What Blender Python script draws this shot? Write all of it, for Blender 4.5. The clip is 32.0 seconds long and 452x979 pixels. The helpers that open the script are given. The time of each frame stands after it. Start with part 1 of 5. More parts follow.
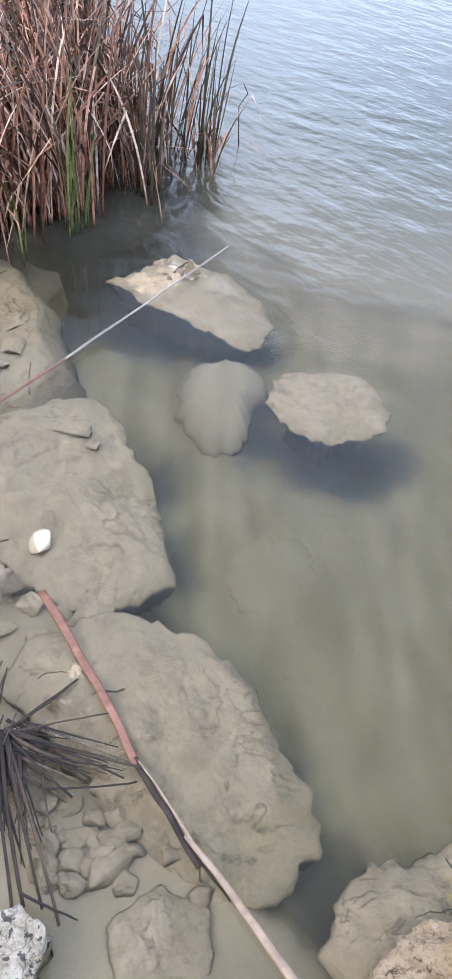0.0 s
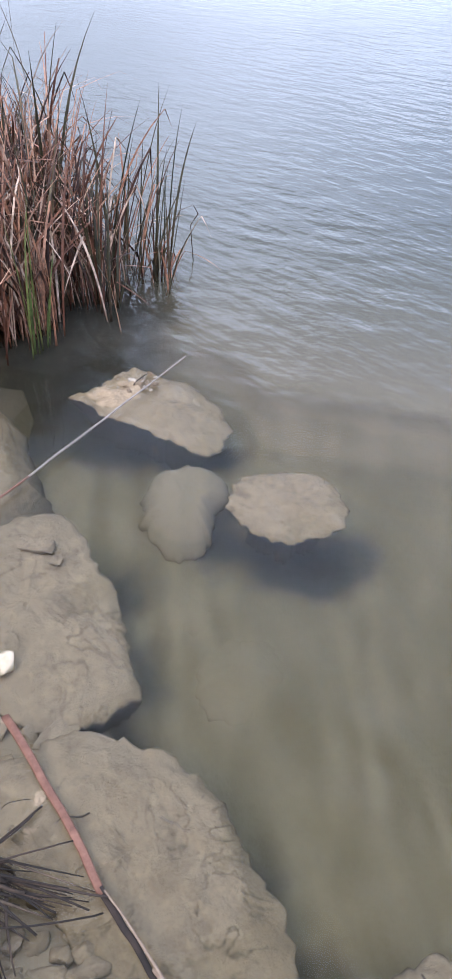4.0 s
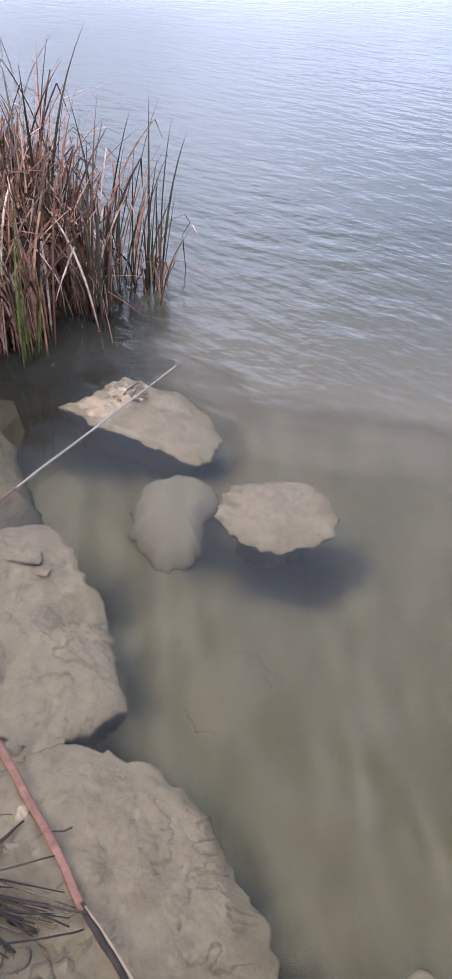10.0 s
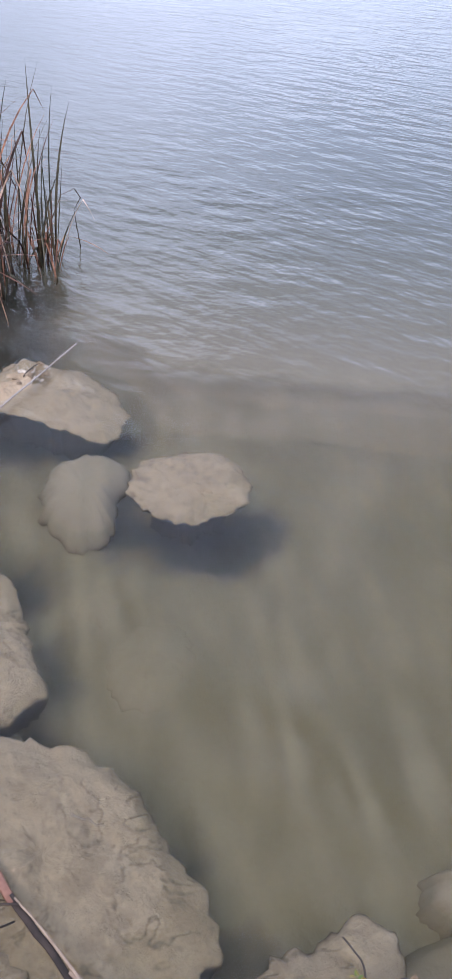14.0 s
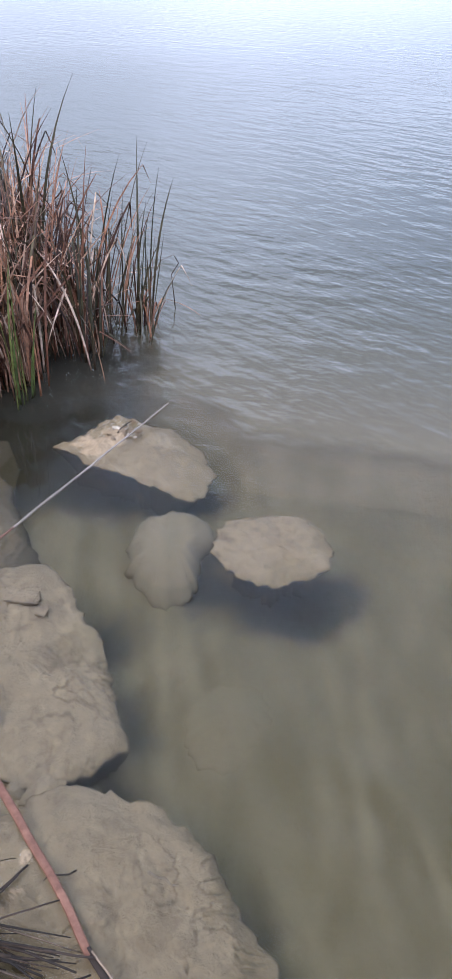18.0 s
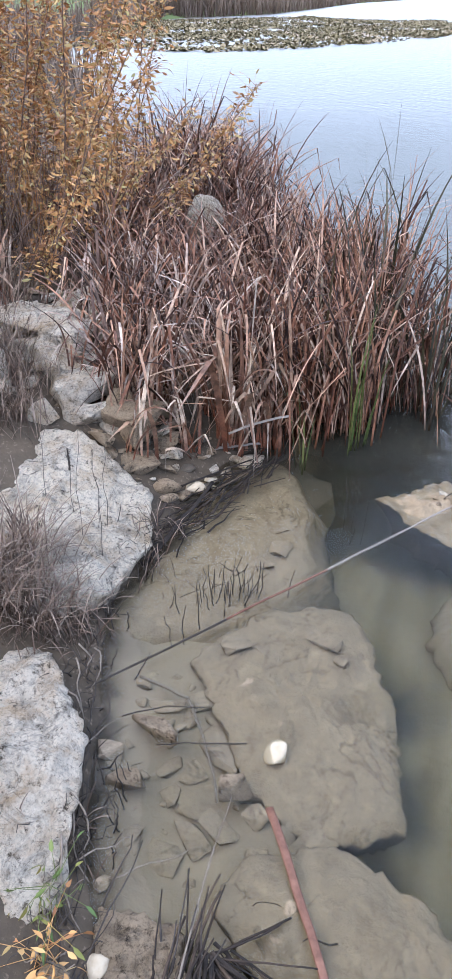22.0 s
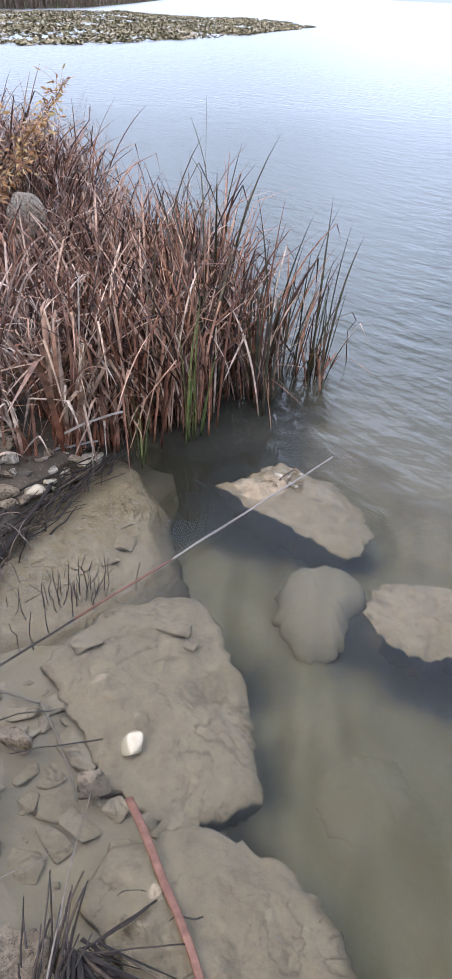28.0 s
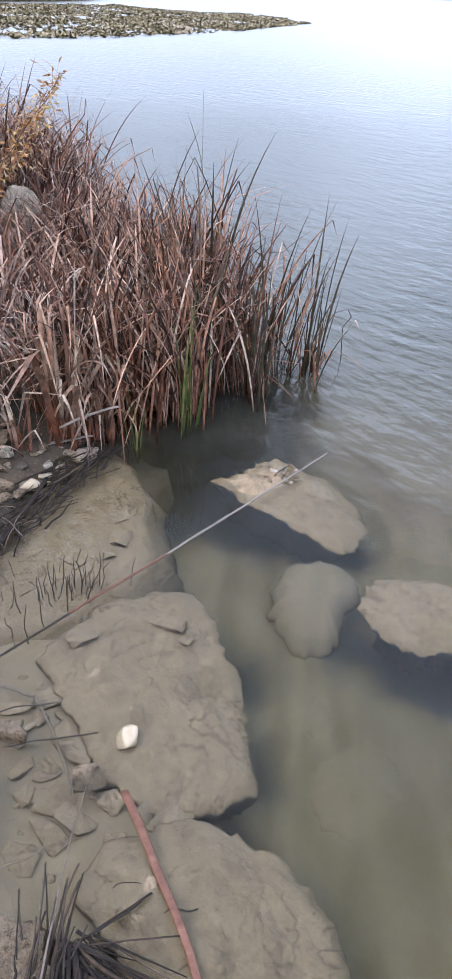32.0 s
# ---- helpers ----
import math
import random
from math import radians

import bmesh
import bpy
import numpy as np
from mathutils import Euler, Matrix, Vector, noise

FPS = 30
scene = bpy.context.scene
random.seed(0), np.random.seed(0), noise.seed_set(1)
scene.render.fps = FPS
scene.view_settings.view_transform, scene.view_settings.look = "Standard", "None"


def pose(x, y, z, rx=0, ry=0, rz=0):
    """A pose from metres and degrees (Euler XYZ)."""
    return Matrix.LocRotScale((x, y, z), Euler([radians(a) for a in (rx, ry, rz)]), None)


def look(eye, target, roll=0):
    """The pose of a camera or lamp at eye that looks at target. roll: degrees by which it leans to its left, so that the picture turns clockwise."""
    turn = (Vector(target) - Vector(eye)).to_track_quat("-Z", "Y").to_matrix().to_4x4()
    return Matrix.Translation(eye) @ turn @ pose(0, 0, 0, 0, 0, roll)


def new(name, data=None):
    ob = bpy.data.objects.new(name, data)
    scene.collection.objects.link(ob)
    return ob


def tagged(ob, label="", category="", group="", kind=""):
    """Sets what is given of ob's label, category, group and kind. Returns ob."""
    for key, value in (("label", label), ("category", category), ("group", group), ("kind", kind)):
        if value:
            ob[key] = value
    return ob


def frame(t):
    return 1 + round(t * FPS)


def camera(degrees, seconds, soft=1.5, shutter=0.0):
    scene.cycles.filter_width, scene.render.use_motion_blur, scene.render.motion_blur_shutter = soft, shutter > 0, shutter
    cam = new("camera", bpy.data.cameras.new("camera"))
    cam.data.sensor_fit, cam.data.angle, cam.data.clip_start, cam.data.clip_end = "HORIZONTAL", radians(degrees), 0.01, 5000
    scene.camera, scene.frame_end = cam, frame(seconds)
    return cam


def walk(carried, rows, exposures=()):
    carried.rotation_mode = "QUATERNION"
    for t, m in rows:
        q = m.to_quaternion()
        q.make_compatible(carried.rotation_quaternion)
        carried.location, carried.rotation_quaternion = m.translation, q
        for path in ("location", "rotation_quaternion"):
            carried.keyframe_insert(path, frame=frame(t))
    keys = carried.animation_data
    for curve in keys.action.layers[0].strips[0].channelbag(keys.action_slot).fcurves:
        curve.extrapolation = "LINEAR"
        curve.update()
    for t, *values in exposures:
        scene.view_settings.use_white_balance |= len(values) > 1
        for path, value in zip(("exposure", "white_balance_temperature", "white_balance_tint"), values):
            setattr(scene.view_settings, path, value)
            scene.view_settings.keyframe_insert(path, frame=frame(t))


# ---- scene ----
cam = camera(33.2, 32.0)
PATH = [
    (0, (0.004, 0.051, 1.452), (0.464, 1.361, 0.012), 6.8),
    (0.5, (0.021, 0.053, 1.458), (0.503, 1.352, 0.016), 6.7),
    (1, (0.031, 0.046, 1.465), (0.532, 1.347, 0.032), 6.3),
    (1.5, (0.022, 0.059, 1.461), (0.596, 1.325, 0.023), 8.1),
    (2, (0.064, 0.036, 1.492), (0.648, 1.352, 0.104), 6.0),
    (2.5, (0.017, 0.046, 1.505), (0.683, 1.369, 0.16), 9.1),
    (3, (0.02, 0.05, 1.512), (0.643, 1.44, 0.215), 7.5),
    (3.5, (0.009, 0.045, 1.524), (0.618, 1.459, 0.248), 7.1),
    (4, (0.079, 0.035, 1.531), (0.599, 1.488, 0.258), 3.4),
    (4.5, (0.036, 0.036, 1.523), (0.587, 1.509, 0.288), 5.5),
    (6.5, (0.111, 0.033, 1.526), (0.564, 1.536, 0.286), 1.3),
    (7, (0.112, 0.035, 1.496), (0.642, 1.478, 0.216), 3.0),
    (7.5, (0.126, 0.039, 1.505), (0.696, 1.436, 0.192), 3.6),
    (8, (0.126, 0.044, 1.517), (0.728, 1.425, 0.2), 3.8),
    (8.5, (0.139, 0.035, 1.499), (0.752, 1.421, 0.195), 3.3),
    (9, (0.149, 0.025, 1.51), (0.715, 1.456, 0.232), 2.0),
    (9.5, (0.133, 0.029, 1.525), (0.696, 1.473, 0.26), 3.1),
    (10, (0.125, 0.032, 1.533), (0.64, 1.498, 0.275), 2.8),
    (10.5, (0.117, 0.029, 1.535), (0.602, 1.522, 0.295), 2.6),
    (11, (0.127, 0.028, 1.529), (0.622, 1.508, 0.278), 2.3),
    (11.5, (0.102, 0.031, 1.486), (0.683, 1.484, 0.24), 4.2),
    (12, (0.139, 0.026, 1.477), (0.853, 1.384, 0.194), 4.0),
    (12.5, (0.139, 0.034, 1.484), (0.931, 1.323, 0.175), 4.5),
    (13, (0.136, 0.028, 1.483), (0.909, 1.35, 0.197), 4.3),
    (13.5, (0.14, 0.019, 1.484), (0.872, 1.376, 0.211), 4.0),
    (14, (0.162, 0.018, 1.486), (0.857, 1.386, 0.202), 3.1),
    (14.5, (0.143, 0.024, 1.495), (0.791, 1.423, 0.222), 3.0),
    (15, (0.1, 0.033, 1.505), (0.73, 1.471, 0.265), 3.6),
    (15.5, (0.149, 0.016, 1.48), (0.707, 1.497, 0.258), 0.5),
    (17.5, (0.143, 0.009, 1.541), (0.665, 1.543, 0.368), 0.1),
    (18, (0.107, 0.024, 1.559), (0.66, 1.532, 0.367), 2.0),
    (18.5, (0.134, 0.017, 1.523), (0.675, 1.52, 0.319), 0.3),
    (19, (0.115, 0.044, 1.53), (0.585, 1.572, 0.329), -0.3),
    (19.5, (0.057, 0.071, 1.543), (0.409, 1.715, 0.461), 0.5),
    (20, (0.008, 0.076, 1.555), (0.225, 1.757, 0.494), 1.2),
    (20.5, (-0.01, 0.081, 1.551), (0.099, 1.757, 0.466), 1.3),
    (21, (-0.039, 0.078, 1.555), (-0.029, 1.749, 0.458), 1.9),
    (21.5, (-0.057, 0.079, 1.555), (-0.18, 1.745, 0.456), 0.8),
    (22, (-0.063, 0.082, 1.551), (-0.196, 1.747, 0.451), 1.1),
    (22.5, (-0.06, 0.078, 1.553), (-0.183, 1.748, 0.459), 1.2),
    (23, (-0.053, 0.076, 1.552), (-0.158, 1.755, 0.472), 1.3),
    (23.5, (-0.041, 0.07, 1.549), (-0.075, 1.751, 0.467), 1.5),
    (24, (-0.032, 0.062, 1.552), (0.011, 1.74, 0.465), 1.5),
    (24.5, (-0.033, 0.061, 1.552), (0.038, 1.733, 0.456), 1.8),
    (25, (-0.03, 0.06, 1.558), (0.081, 1.733, 0.467), 2.2),
    (25.5, (-0.024, 0.062, 1.556), (0.126, 1.729, 0.462), 2.4),
    (26, (-0.023, 0.066, 1.552), (0.123, 1.726, 0.446), 2.5),
    (26.5, (-0.012, 0.066, 1.552), (0.167, 1.719, 0.439), 2.7),
    (28.5, (-0.003, 0.05, 1.559), (0.245, 1.706, 0.465), 3.2),
    (29, (-0.003, 0.052, 1.556), (0.25, 1.703, 0.456), 3.5),
    (29.5, (-0.001, 0.048, 1.559), (0.251, 1.696, 0.453), 3.4),
    (30, (0.001, 0.047, 1.562), (0.251, 1.689, 0.447), 3.0),
    (30.5, (-0.006, 0.049, 1.559), (0.245, 1.693, 0.447), 3.2),
    (31, (-0.002, 0.045, 1.561), (0.244, 1.688, 0.446), 3.1),
    (31.5, (-0.005, 0.046, 1.559), (0.241, 1.693, 0.452), 3.3),
    (32, (-0.013, 0.048, 1.556), (0.247, 1.696, 0.452), 3.7),
]
walk(cam, [(t, look(eye, target, roll)) for t, eye, target, roll in PATH],
     # the camera opens up while it looks at the dark shallows, and sees a little cool
     [(0, 0.82, 5850, 13), (2, 0.64, 5950, 15), (4, 0.47, 6020, 17), (9, 0.42, 6050, 20), (13, 0.40, 6050, 21), (18, 0.26, 6020, 17), (20, 0.24, 6080, 15), (21.8, 0.44, 5820, 13), (23, 0.46, 5600, 14), (26, 0.34, 5850, 14), (32, 0.29, 5980, 15)])

# ---- world, sun ----
SUN_EL, SUN_ROT = 50, -115
world = bpy.data.worlds.new("overcast_sky")
scene.world = world
world.use_nodes = True
wn, wl = world.node_tree.nodes, world.node_tree.links
wn.clear()
w_out, w_bg = wn.new("ShaderNodeOutputWorld"), wn.new("ShaderNodeBackground")
w_sky = wn.new("ShaderNodeTexSky")
w_sky.sky_type, w_sky.sun_disc = "NISHITA", False
w_sky.sun_elevation, w_sky.sun_rotation = radians(SUN_EL), radians(SUN_ROT)
w_sky.air_density, w_sky.dust_density = 1.0, 2.0
w_tc, w_map = wn.new("ShaderNodeTexCoord"), wn.new("ShaderNodeMapping")
w_map.inputs["Scale"].default_value = (1.0, 1.0, 2.6)
w_noise, w_ramp, w_mix = wn.new("ShaderNodeTexNoise"), wn.new("ShaderNodeValToRGB"), wn.new("ShaderNodeMix")
w_noise.inputs["Scale"].default_value, w_noise.inputs["Detail"].default_value = 2.2, 6
w_ramp.color_ramp.elements[0].position, w_ramp.color_ramp.elements[0].color = 0.36, (0.35, 0.35, 0.35, 1)
w_ramp.color_ramp.elements[1].position, w_ramp.color_ramp.elements[1].color = 0.60, (1, 1, 1, 1)
w_mix.data_type = "RGBA"
w_mix.inputs[7].default_value = (11.0, 12.3, 14.6, 1)
wl.new(w_tc.outputs["Generated"], w_map.inputs[0])
wl.new(w_map.outputs[0], w_noise.inputs[0])
wl.new(w_noise.outputs[0], w_ramp.inputs[0])
wl.new(w_ramp.outputs[0], w_mix.inputs[0])
wl.new(w_sky.outputs[0], w_mix.inputs[6])
# thin cloud glows towards the hidden sun and dims away from it
w_dot, w_mr, w_mul = wn.new("ShaderNodeVectorMath"), wn.new("ShaderNodeMapRange"), wn.new("ShaderNodeVectorMath")
w_dot.operation, w_mul.operation = "DOT_PRODUCT", "SCALE"
w_dot.inputs[1].default_value = Vector((math.sin(radians(SUN_ROT)), math.cos(radians(SUN_ROT)), math.tan(radians(SUN_EL)))).normalized()
w_mr.inputs[1].default_value, w_mr.inputs[2].default_value, w_mr.inputs[3].default_value, w_mr.inputs[4].default_value = -0.8, 0.95, 0.95, 1.08
# and the cloud is thinner and paler low over the open water
w_thin, w_tr, w_both = wn.new("ShaderNodeVectorMath"), wn.new("ShaderNodeMapRange"), wn.new("ShaderNodeMath")
w_thin.operation, w_both.operation = "DOT_PRODUCT", "MULTIPLY"
w_thin.inputs[1].default_value = Vector((math.sin(radians(42)), math.cos(radians(42)), 0.50)).normalized()
w_tr.interpolation_type = "SMOOTHSTEP"
w_tr.inputs[1].default_value, w_tr.inputs[2].default_value, w_tr.inputs[3].default_value, w_tr.inputs[4].default_value = 0.84, 0.98, 0.95, 1.40
wl.new(w_tc.outputs["Generated"], w_thin.inputs[0])
wl.new(w_thin.outputs["Value"], w_tr.inputs[0])
wl.new(w_tr.outputs[0], w_both.inputs[0])
wl.new(w_mr.outputs[0], w_both.inputs[1])
wl.new(w_tc.outputs["Generated"], w_dot.inputs[0])
wl.new(w_dot.outputs["Value"], w_mr.inputs[0])
wl.new(w_mix.outputs[2], w_mul.inputs[0])
# hazier, dimmer cloud along the horizon
w_sep, w_hz, w_all = wn.new("ShaderNodeSeparateXYZ"), wn.new("ShaderNodeMapRange"), wn.new("ShaderNodeMath")
w_all.operation = "MULTIPLY"
w_hz.inputs[1].default_value, w_hz.inputs[2].default_value, w_hz.inputs[3].default_value, w_hz.inputs[4].default_value = 0.0, 0.18, 0.58, 1.0
wl.new(w_tc.outputs["Generated"], w_sep.inputs[0])
wl.new(w_sep.outputs[2], w_hz.inputs[0])
wl.new(w_hz.outputs[0], w_all.inputs[0])
wl.new(w_both.outputs[0], w_all.inputs[1])
wl.new(w_all.outputs[0], w_mul.inputs["Scale"])
wl.new(w_mul.outputs[0], w_bg.inputs[0])
w_bg.inputs[1].default_value = 0.15
wl.new(w_bg.outputs[0], w_out.inputs[0])

sun = new("sun", bpy.data.lights.new("sun", "SUN"))
sun.data.energy, sun.data.angle, sun.data.color = 1.6, radians(40), (1.0, 0.82, 0.56)
# the veiled sun stands over the bank, to the left of the walker and a little behind
sun_from = Vector((math.sin(radians(SUN_ROT)), math.cos(radians(SUN_ROT)), math.tan(radians(SUN_EL))))
sun.matrix_world = look(sun_from * 20, (0, 0, 0))


# ---- materials ----
def ramp_set(node, stops):
    els = node.color_ramp.elements
    while len(els) < len(stops):
        els.new(0.5)
    for e, (p, c) in zip(els, stops):
        e.position, e.color = p, (*c, 1)


class Mat:
    """A small builder for node materials."""

    def __init__(self, name, rough=0.8):
        self.m = bpy.data.materials.new(name)
        self.m.use_nodes = True
        self.n, self.l = self.m.node_tree.nodes, self.m.node_tree.links
        self.b = self.n["Principled BSDF"]
        self.b.inputs["Roughness"].default_value = rough
        self.coord = self.n.new("ShaderNodeNewGeometry").outputs["Position"]

    def noise(self, scale, detail=6, rough=0.6, distort=0.0, coord=None):
        t = self.n.new("ShaderNodeTexNoise")
        t.inputs["Scale"].default_value, t.inputs["Detail"].default_value = scale, detail
        t.inputs["Roughness"].default_value, t.inputs["Distortion"].default_value = rough, distort
        self.l.new(coord or self.coord, t.inputs[0])
        return t.outputs[0]

    def voronoi(self, scale, feature="F1", coord=None):
        t = self.n.new("ShaderNodeTexVoronoi")
        t.feature = feature
        t.inputs["Scale"].default_value = scale
        self.l.new(coord or self.coord, t.inputs["Vector"])
        return t.outputs["Distance"]

    def ramp(self, fac, stops):
        r = self.n.new("ShaderNodeValToRGB")
        ramp_set(r, stops)
        self.l.new(fac, r.inputs[0])
        return r.outputs[0]

    def mix(self, fac, a, b, blend="MIX"):
        x = self.n.new("ShaderNodeMix")
        x.data_type, x.blend_type = "RGBA", blend
        for k, v in ((0, fac), (6, a), (7, b)):
            if isinstance(v, (int, float)):
                x.inputs[k].default_value = v
            elif isinstance(v, tuple):
                x.inputs[k].default_value = (*v, 1)
            else:
                self.l.new(v, x.inputs[k])
        return x.outputs[2]

    def math(self, op, a, b=0.0):
        x = self.n.new("ShaderNodeMath")
        x.operation = op
        for k, v in ((0, a), (1, b)):
            if isinstance(v, (int, float)):
                x.inputs[k].default_value = v
            else:
                self.l.new(v, x.inputs[k])
        return x.outputs[0]

    def up(self):
        g, s = self.n.new("ShaderNodeNewGeometry"), self.n.new("ShaderNodeSeparateXYZ")
        self.l.new(g.outputs["Normal"], s.inputs[0])
        return s.outputs[2]

    def island(self):
        return self.n.new("ShaderNodeNewGeometry").outputs["Random Per Island"]

    def objrand(self):
        return self.n.new("ShaderNodeObjectInfo").outputs["Random"]

    def piece(self):
        """A number of its own for each loose piece of each object."""
        return self.math("FRACT", self.math("ADD", self.island(), self.objrand()))

    def along(self):
        u, s = self.n.new("ShaderNodeUVMap"), self.n.new("ShaderNodeSeparateXYZ")
        self.l.new(u.outputs[0], s.inputs[0])
        return s.outputs[1]

    def colour(self, c):
        if isinstance(c, tuple):
            self.b.inputs["Base Color"].default_value = (*c, 1)
        else:
            self.l.new(c, self.b.inputs["Base Color"])
        return self

    def bump(self, height, strength=0.5, dist=0.01):
        b = self.n.new("ShaderNodeBump")
        b.inputs["Strength"].default_value, b.inputs["Distance"].default_value = strength, dist
        self.l.new(height, b.inputs["Height"])
        self.l.new(b.outputs[0], self.b.inputs["Normal"])
        return self

    def rough(self, v):
        self.l.new(v, self.b.inputs["Roughness"])
        return self


def silt_stone(name, a, b, dark, lay=0.86):
    """Drowned limestone: pale silt lies on its upper faces, its sides are coloured darker."""
    k = Mat(name, 0.85)
    base = k.ramp(k.noise(7, 8, 0.68, 0.3), [(0.32, a), (0.52, b), (0.70, tuple(0.86 * v for v in a))])
    base = k.mix(k.ramp(k.noise(22, 9, 0.78, 0.6), [(0.52, (0, 0, 0)), (0.66, (0.28, 0.28, 0.28))]), base, tuple(0.6 * v for v in a))
    base = k.mix(k.ramp(k.noise(17, 8, 0.74, 0.4), [(0.54, (0, 0, 0)), (0.64, (0.8, 0.8, 0.8))]), base, tuple(min(1, 1.25 * v) for v in b))
    # eroded seams
    seam = k.ramp(k.noise(5.5, 7, 0.62, 0.8), [(0.485, (0, 0, 0)), (0.5, (1, 1, 1)), (0.515, (0, 0, 0))])
    seam = k.math("MULTIPLY", seam, k.ramp(k.noise(4, 3), [(0.42, (0, 0, 0)), (0.55, (0.85, 0.85, 0.85))]))
    base = k.mix(seam, base, tuple(0.42 * v for v in a))
    fine = k.ramp(k.noise(150, 4, 0.7), [(0.32, (0.72, 0.72, 0.72)), (0.62, (1, 1, 1))])
    base = k.mix(1.0, base, fine, "MULTIPLY")
    lie = k.ramp(k.math("ADD", k.up(), k.math("MULTIPLY", k.noise(26, 5, 0.7), 0.5)), [(lay - 0.06, (0, 0, 0)), (lay + 0.18, (0.7, 0.7, 0.7)), (lay + 0.34, (1, 1, 1))])
    k.colour(k.mix(lie, dark, base))
    k.bump(k.math("ADD", k.noise(26, 9, 0.72, 0.4), k.math("MULTIPLY", k.noise(120, 5, 0.7), 0.4)), 0.75, 0.019)
    return k.m


def dry_stone(name, pale, tan, grey, lichen=0.5, speck=0.0):
    """Weathered dry limestone with lichen, stains and pits."""
    k = Mat(name, 0.9)
    base = k.ramp(k.noise(4.2, 9, 0.7, 0.5), [(0.34, tan), (0.47, pale), (0.58, pale), (0.70, grey)])
    stain = k.ramp(k.noise(9, 8, 0.75, 1.0), [(0.50, (0, 0, 0)), (0.64, (0.85, 0.85, 0.85))])
    base = k.mix(stain, base, tuple(0.42 * v for v in grey))
    warm = k.ramp(k.noise(6.5, 7, 0.7, 0.6), [(0.48, (0, 0, 0)), (0.66, (0.75, 0.75, 0.75))])
    base = k.mix(warm, base, tan)
    lich = k.ramp(k.noise(28, 8, 0.8), [(0.64 - 0.16 * lichen, (0, 0, 0)), (0.68 - 0.12 * lichen, (0.75, 0.75, 0.75))])
    base = k.mix(lich, base, (0.70, 0.65, 0.56))
    pits = k.ramp(k.noise(42, 7, 0.78), [(0.35, (0.10, 0.08, 0.06)), (0.46, (1, 1, 1))])
    base = k.mix(1.0, base, pits, "MULTIPLY")
    grit = k.ramp(k.noise(130, 5, 0.75), [(0.34, (0.45, 0.42, 0.38)), (0.50, (1, 1, 1)), (0.66, (1.0, 1.0, 1.0))])
    base = k.mix(0.8, base, grit, "MULTIPLY")
    if speck:
        base = k.mix(k.ramp(k.noise(55, 3, 0.5), [(0.60, (0, 0, 0)), (0.63, (speck, speck, speck))]), base, (0.045, 0.045, 0.05))
    warp = k.n.new("ShaderNodeVectorMath")
    warp.operation = "ADD"
    drift = k.n.new("ShaderNodeTexNoise")
    drift.inputs["Scale"].default_value = 18
    shrink = k.n.new("ShaderNodeVectorMath")
    shrink.operation = "SCALE"
    shrink.inputs["Scale"].default_value = 0.05
    k.l.new(k.coord, drift.inputs[0])
    k.l.new(drift.outputs["Color"], shrink.inputs[0])
    k.l.new(k.coord, warp.inputs[0])
    k.l.new(shrink.outputs[0], warp.inputs[1])
    crack = k.ramp(k.voronoi(21, "DISTANCE_TO_EDGE", warp.outputs[0]), [(0.0, (0.30, 0.26, 0.22)), (0.045, (1, 1, 1))])
    k.colour(k.mix(k.ramp(k.noise(3.5, 4), [(0.50, (0, 0, 0)), (0.62, (0.6, 0.6, 0.6))]), base, k.mix(1.0, base, crack, "MULTIPLY")))
    k.bump(k.math("ADD", k.noise(20, 10, 0.75, 0.4), k.math("MULTIPLY", k.noise(110, 6, 0.7), 0.4)), 1.0, 0.05)
    return k.m


def blade_mat(name, stops, base, tip, rough=0.65, red=0.55):
    """Leaf blades: each its own tint, redder at the foot, paler or darker at the tip, streaked along its length."""
    k = Mat(name, rough)
    col = k.ramp(k.piece(), stops)
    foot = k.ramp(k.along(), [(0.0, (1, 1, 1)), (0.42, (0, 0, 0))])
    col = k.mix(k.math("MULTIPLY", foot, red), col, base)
    end = k.ramp(k.along(), [(0.72, (0, 0, 0)), (1.0, (1, 1, 1))])
    col = k.mix(k.math("MULTIPLY", end, 0.45), col, tip)
    col = k.mix(1.0, col, k.ramp(k.noise(22, 3, 0.6), [(0.36, (0.45, 0.45, 0.45)), (0.58, (1, 1, 1))]), "MULTIPLY")
    k.colour(k.mix(1.0, col, k.ramp(k.noise(90, 4, 0.7), [(0.3, (0.65, 0.65, 0.65)), (0.65, (1, 1, 1))]), "MULTIPLY"))
    k.bump(k.noise(300, 2), 0.25, 0.002)
    return k.m


def plain(name, a, b, scale=30, rough=0.8, bump=0.4, dist=0.004):
    k = Mat(name, rough)
    k.colour(k.ramp(k.noise(scale, 7, 0.65), [(0.3, a), (0.7, b)]))
    k.bump(k.noise(scale * 3, 6, 0.65), bump, dist)
    return k.m


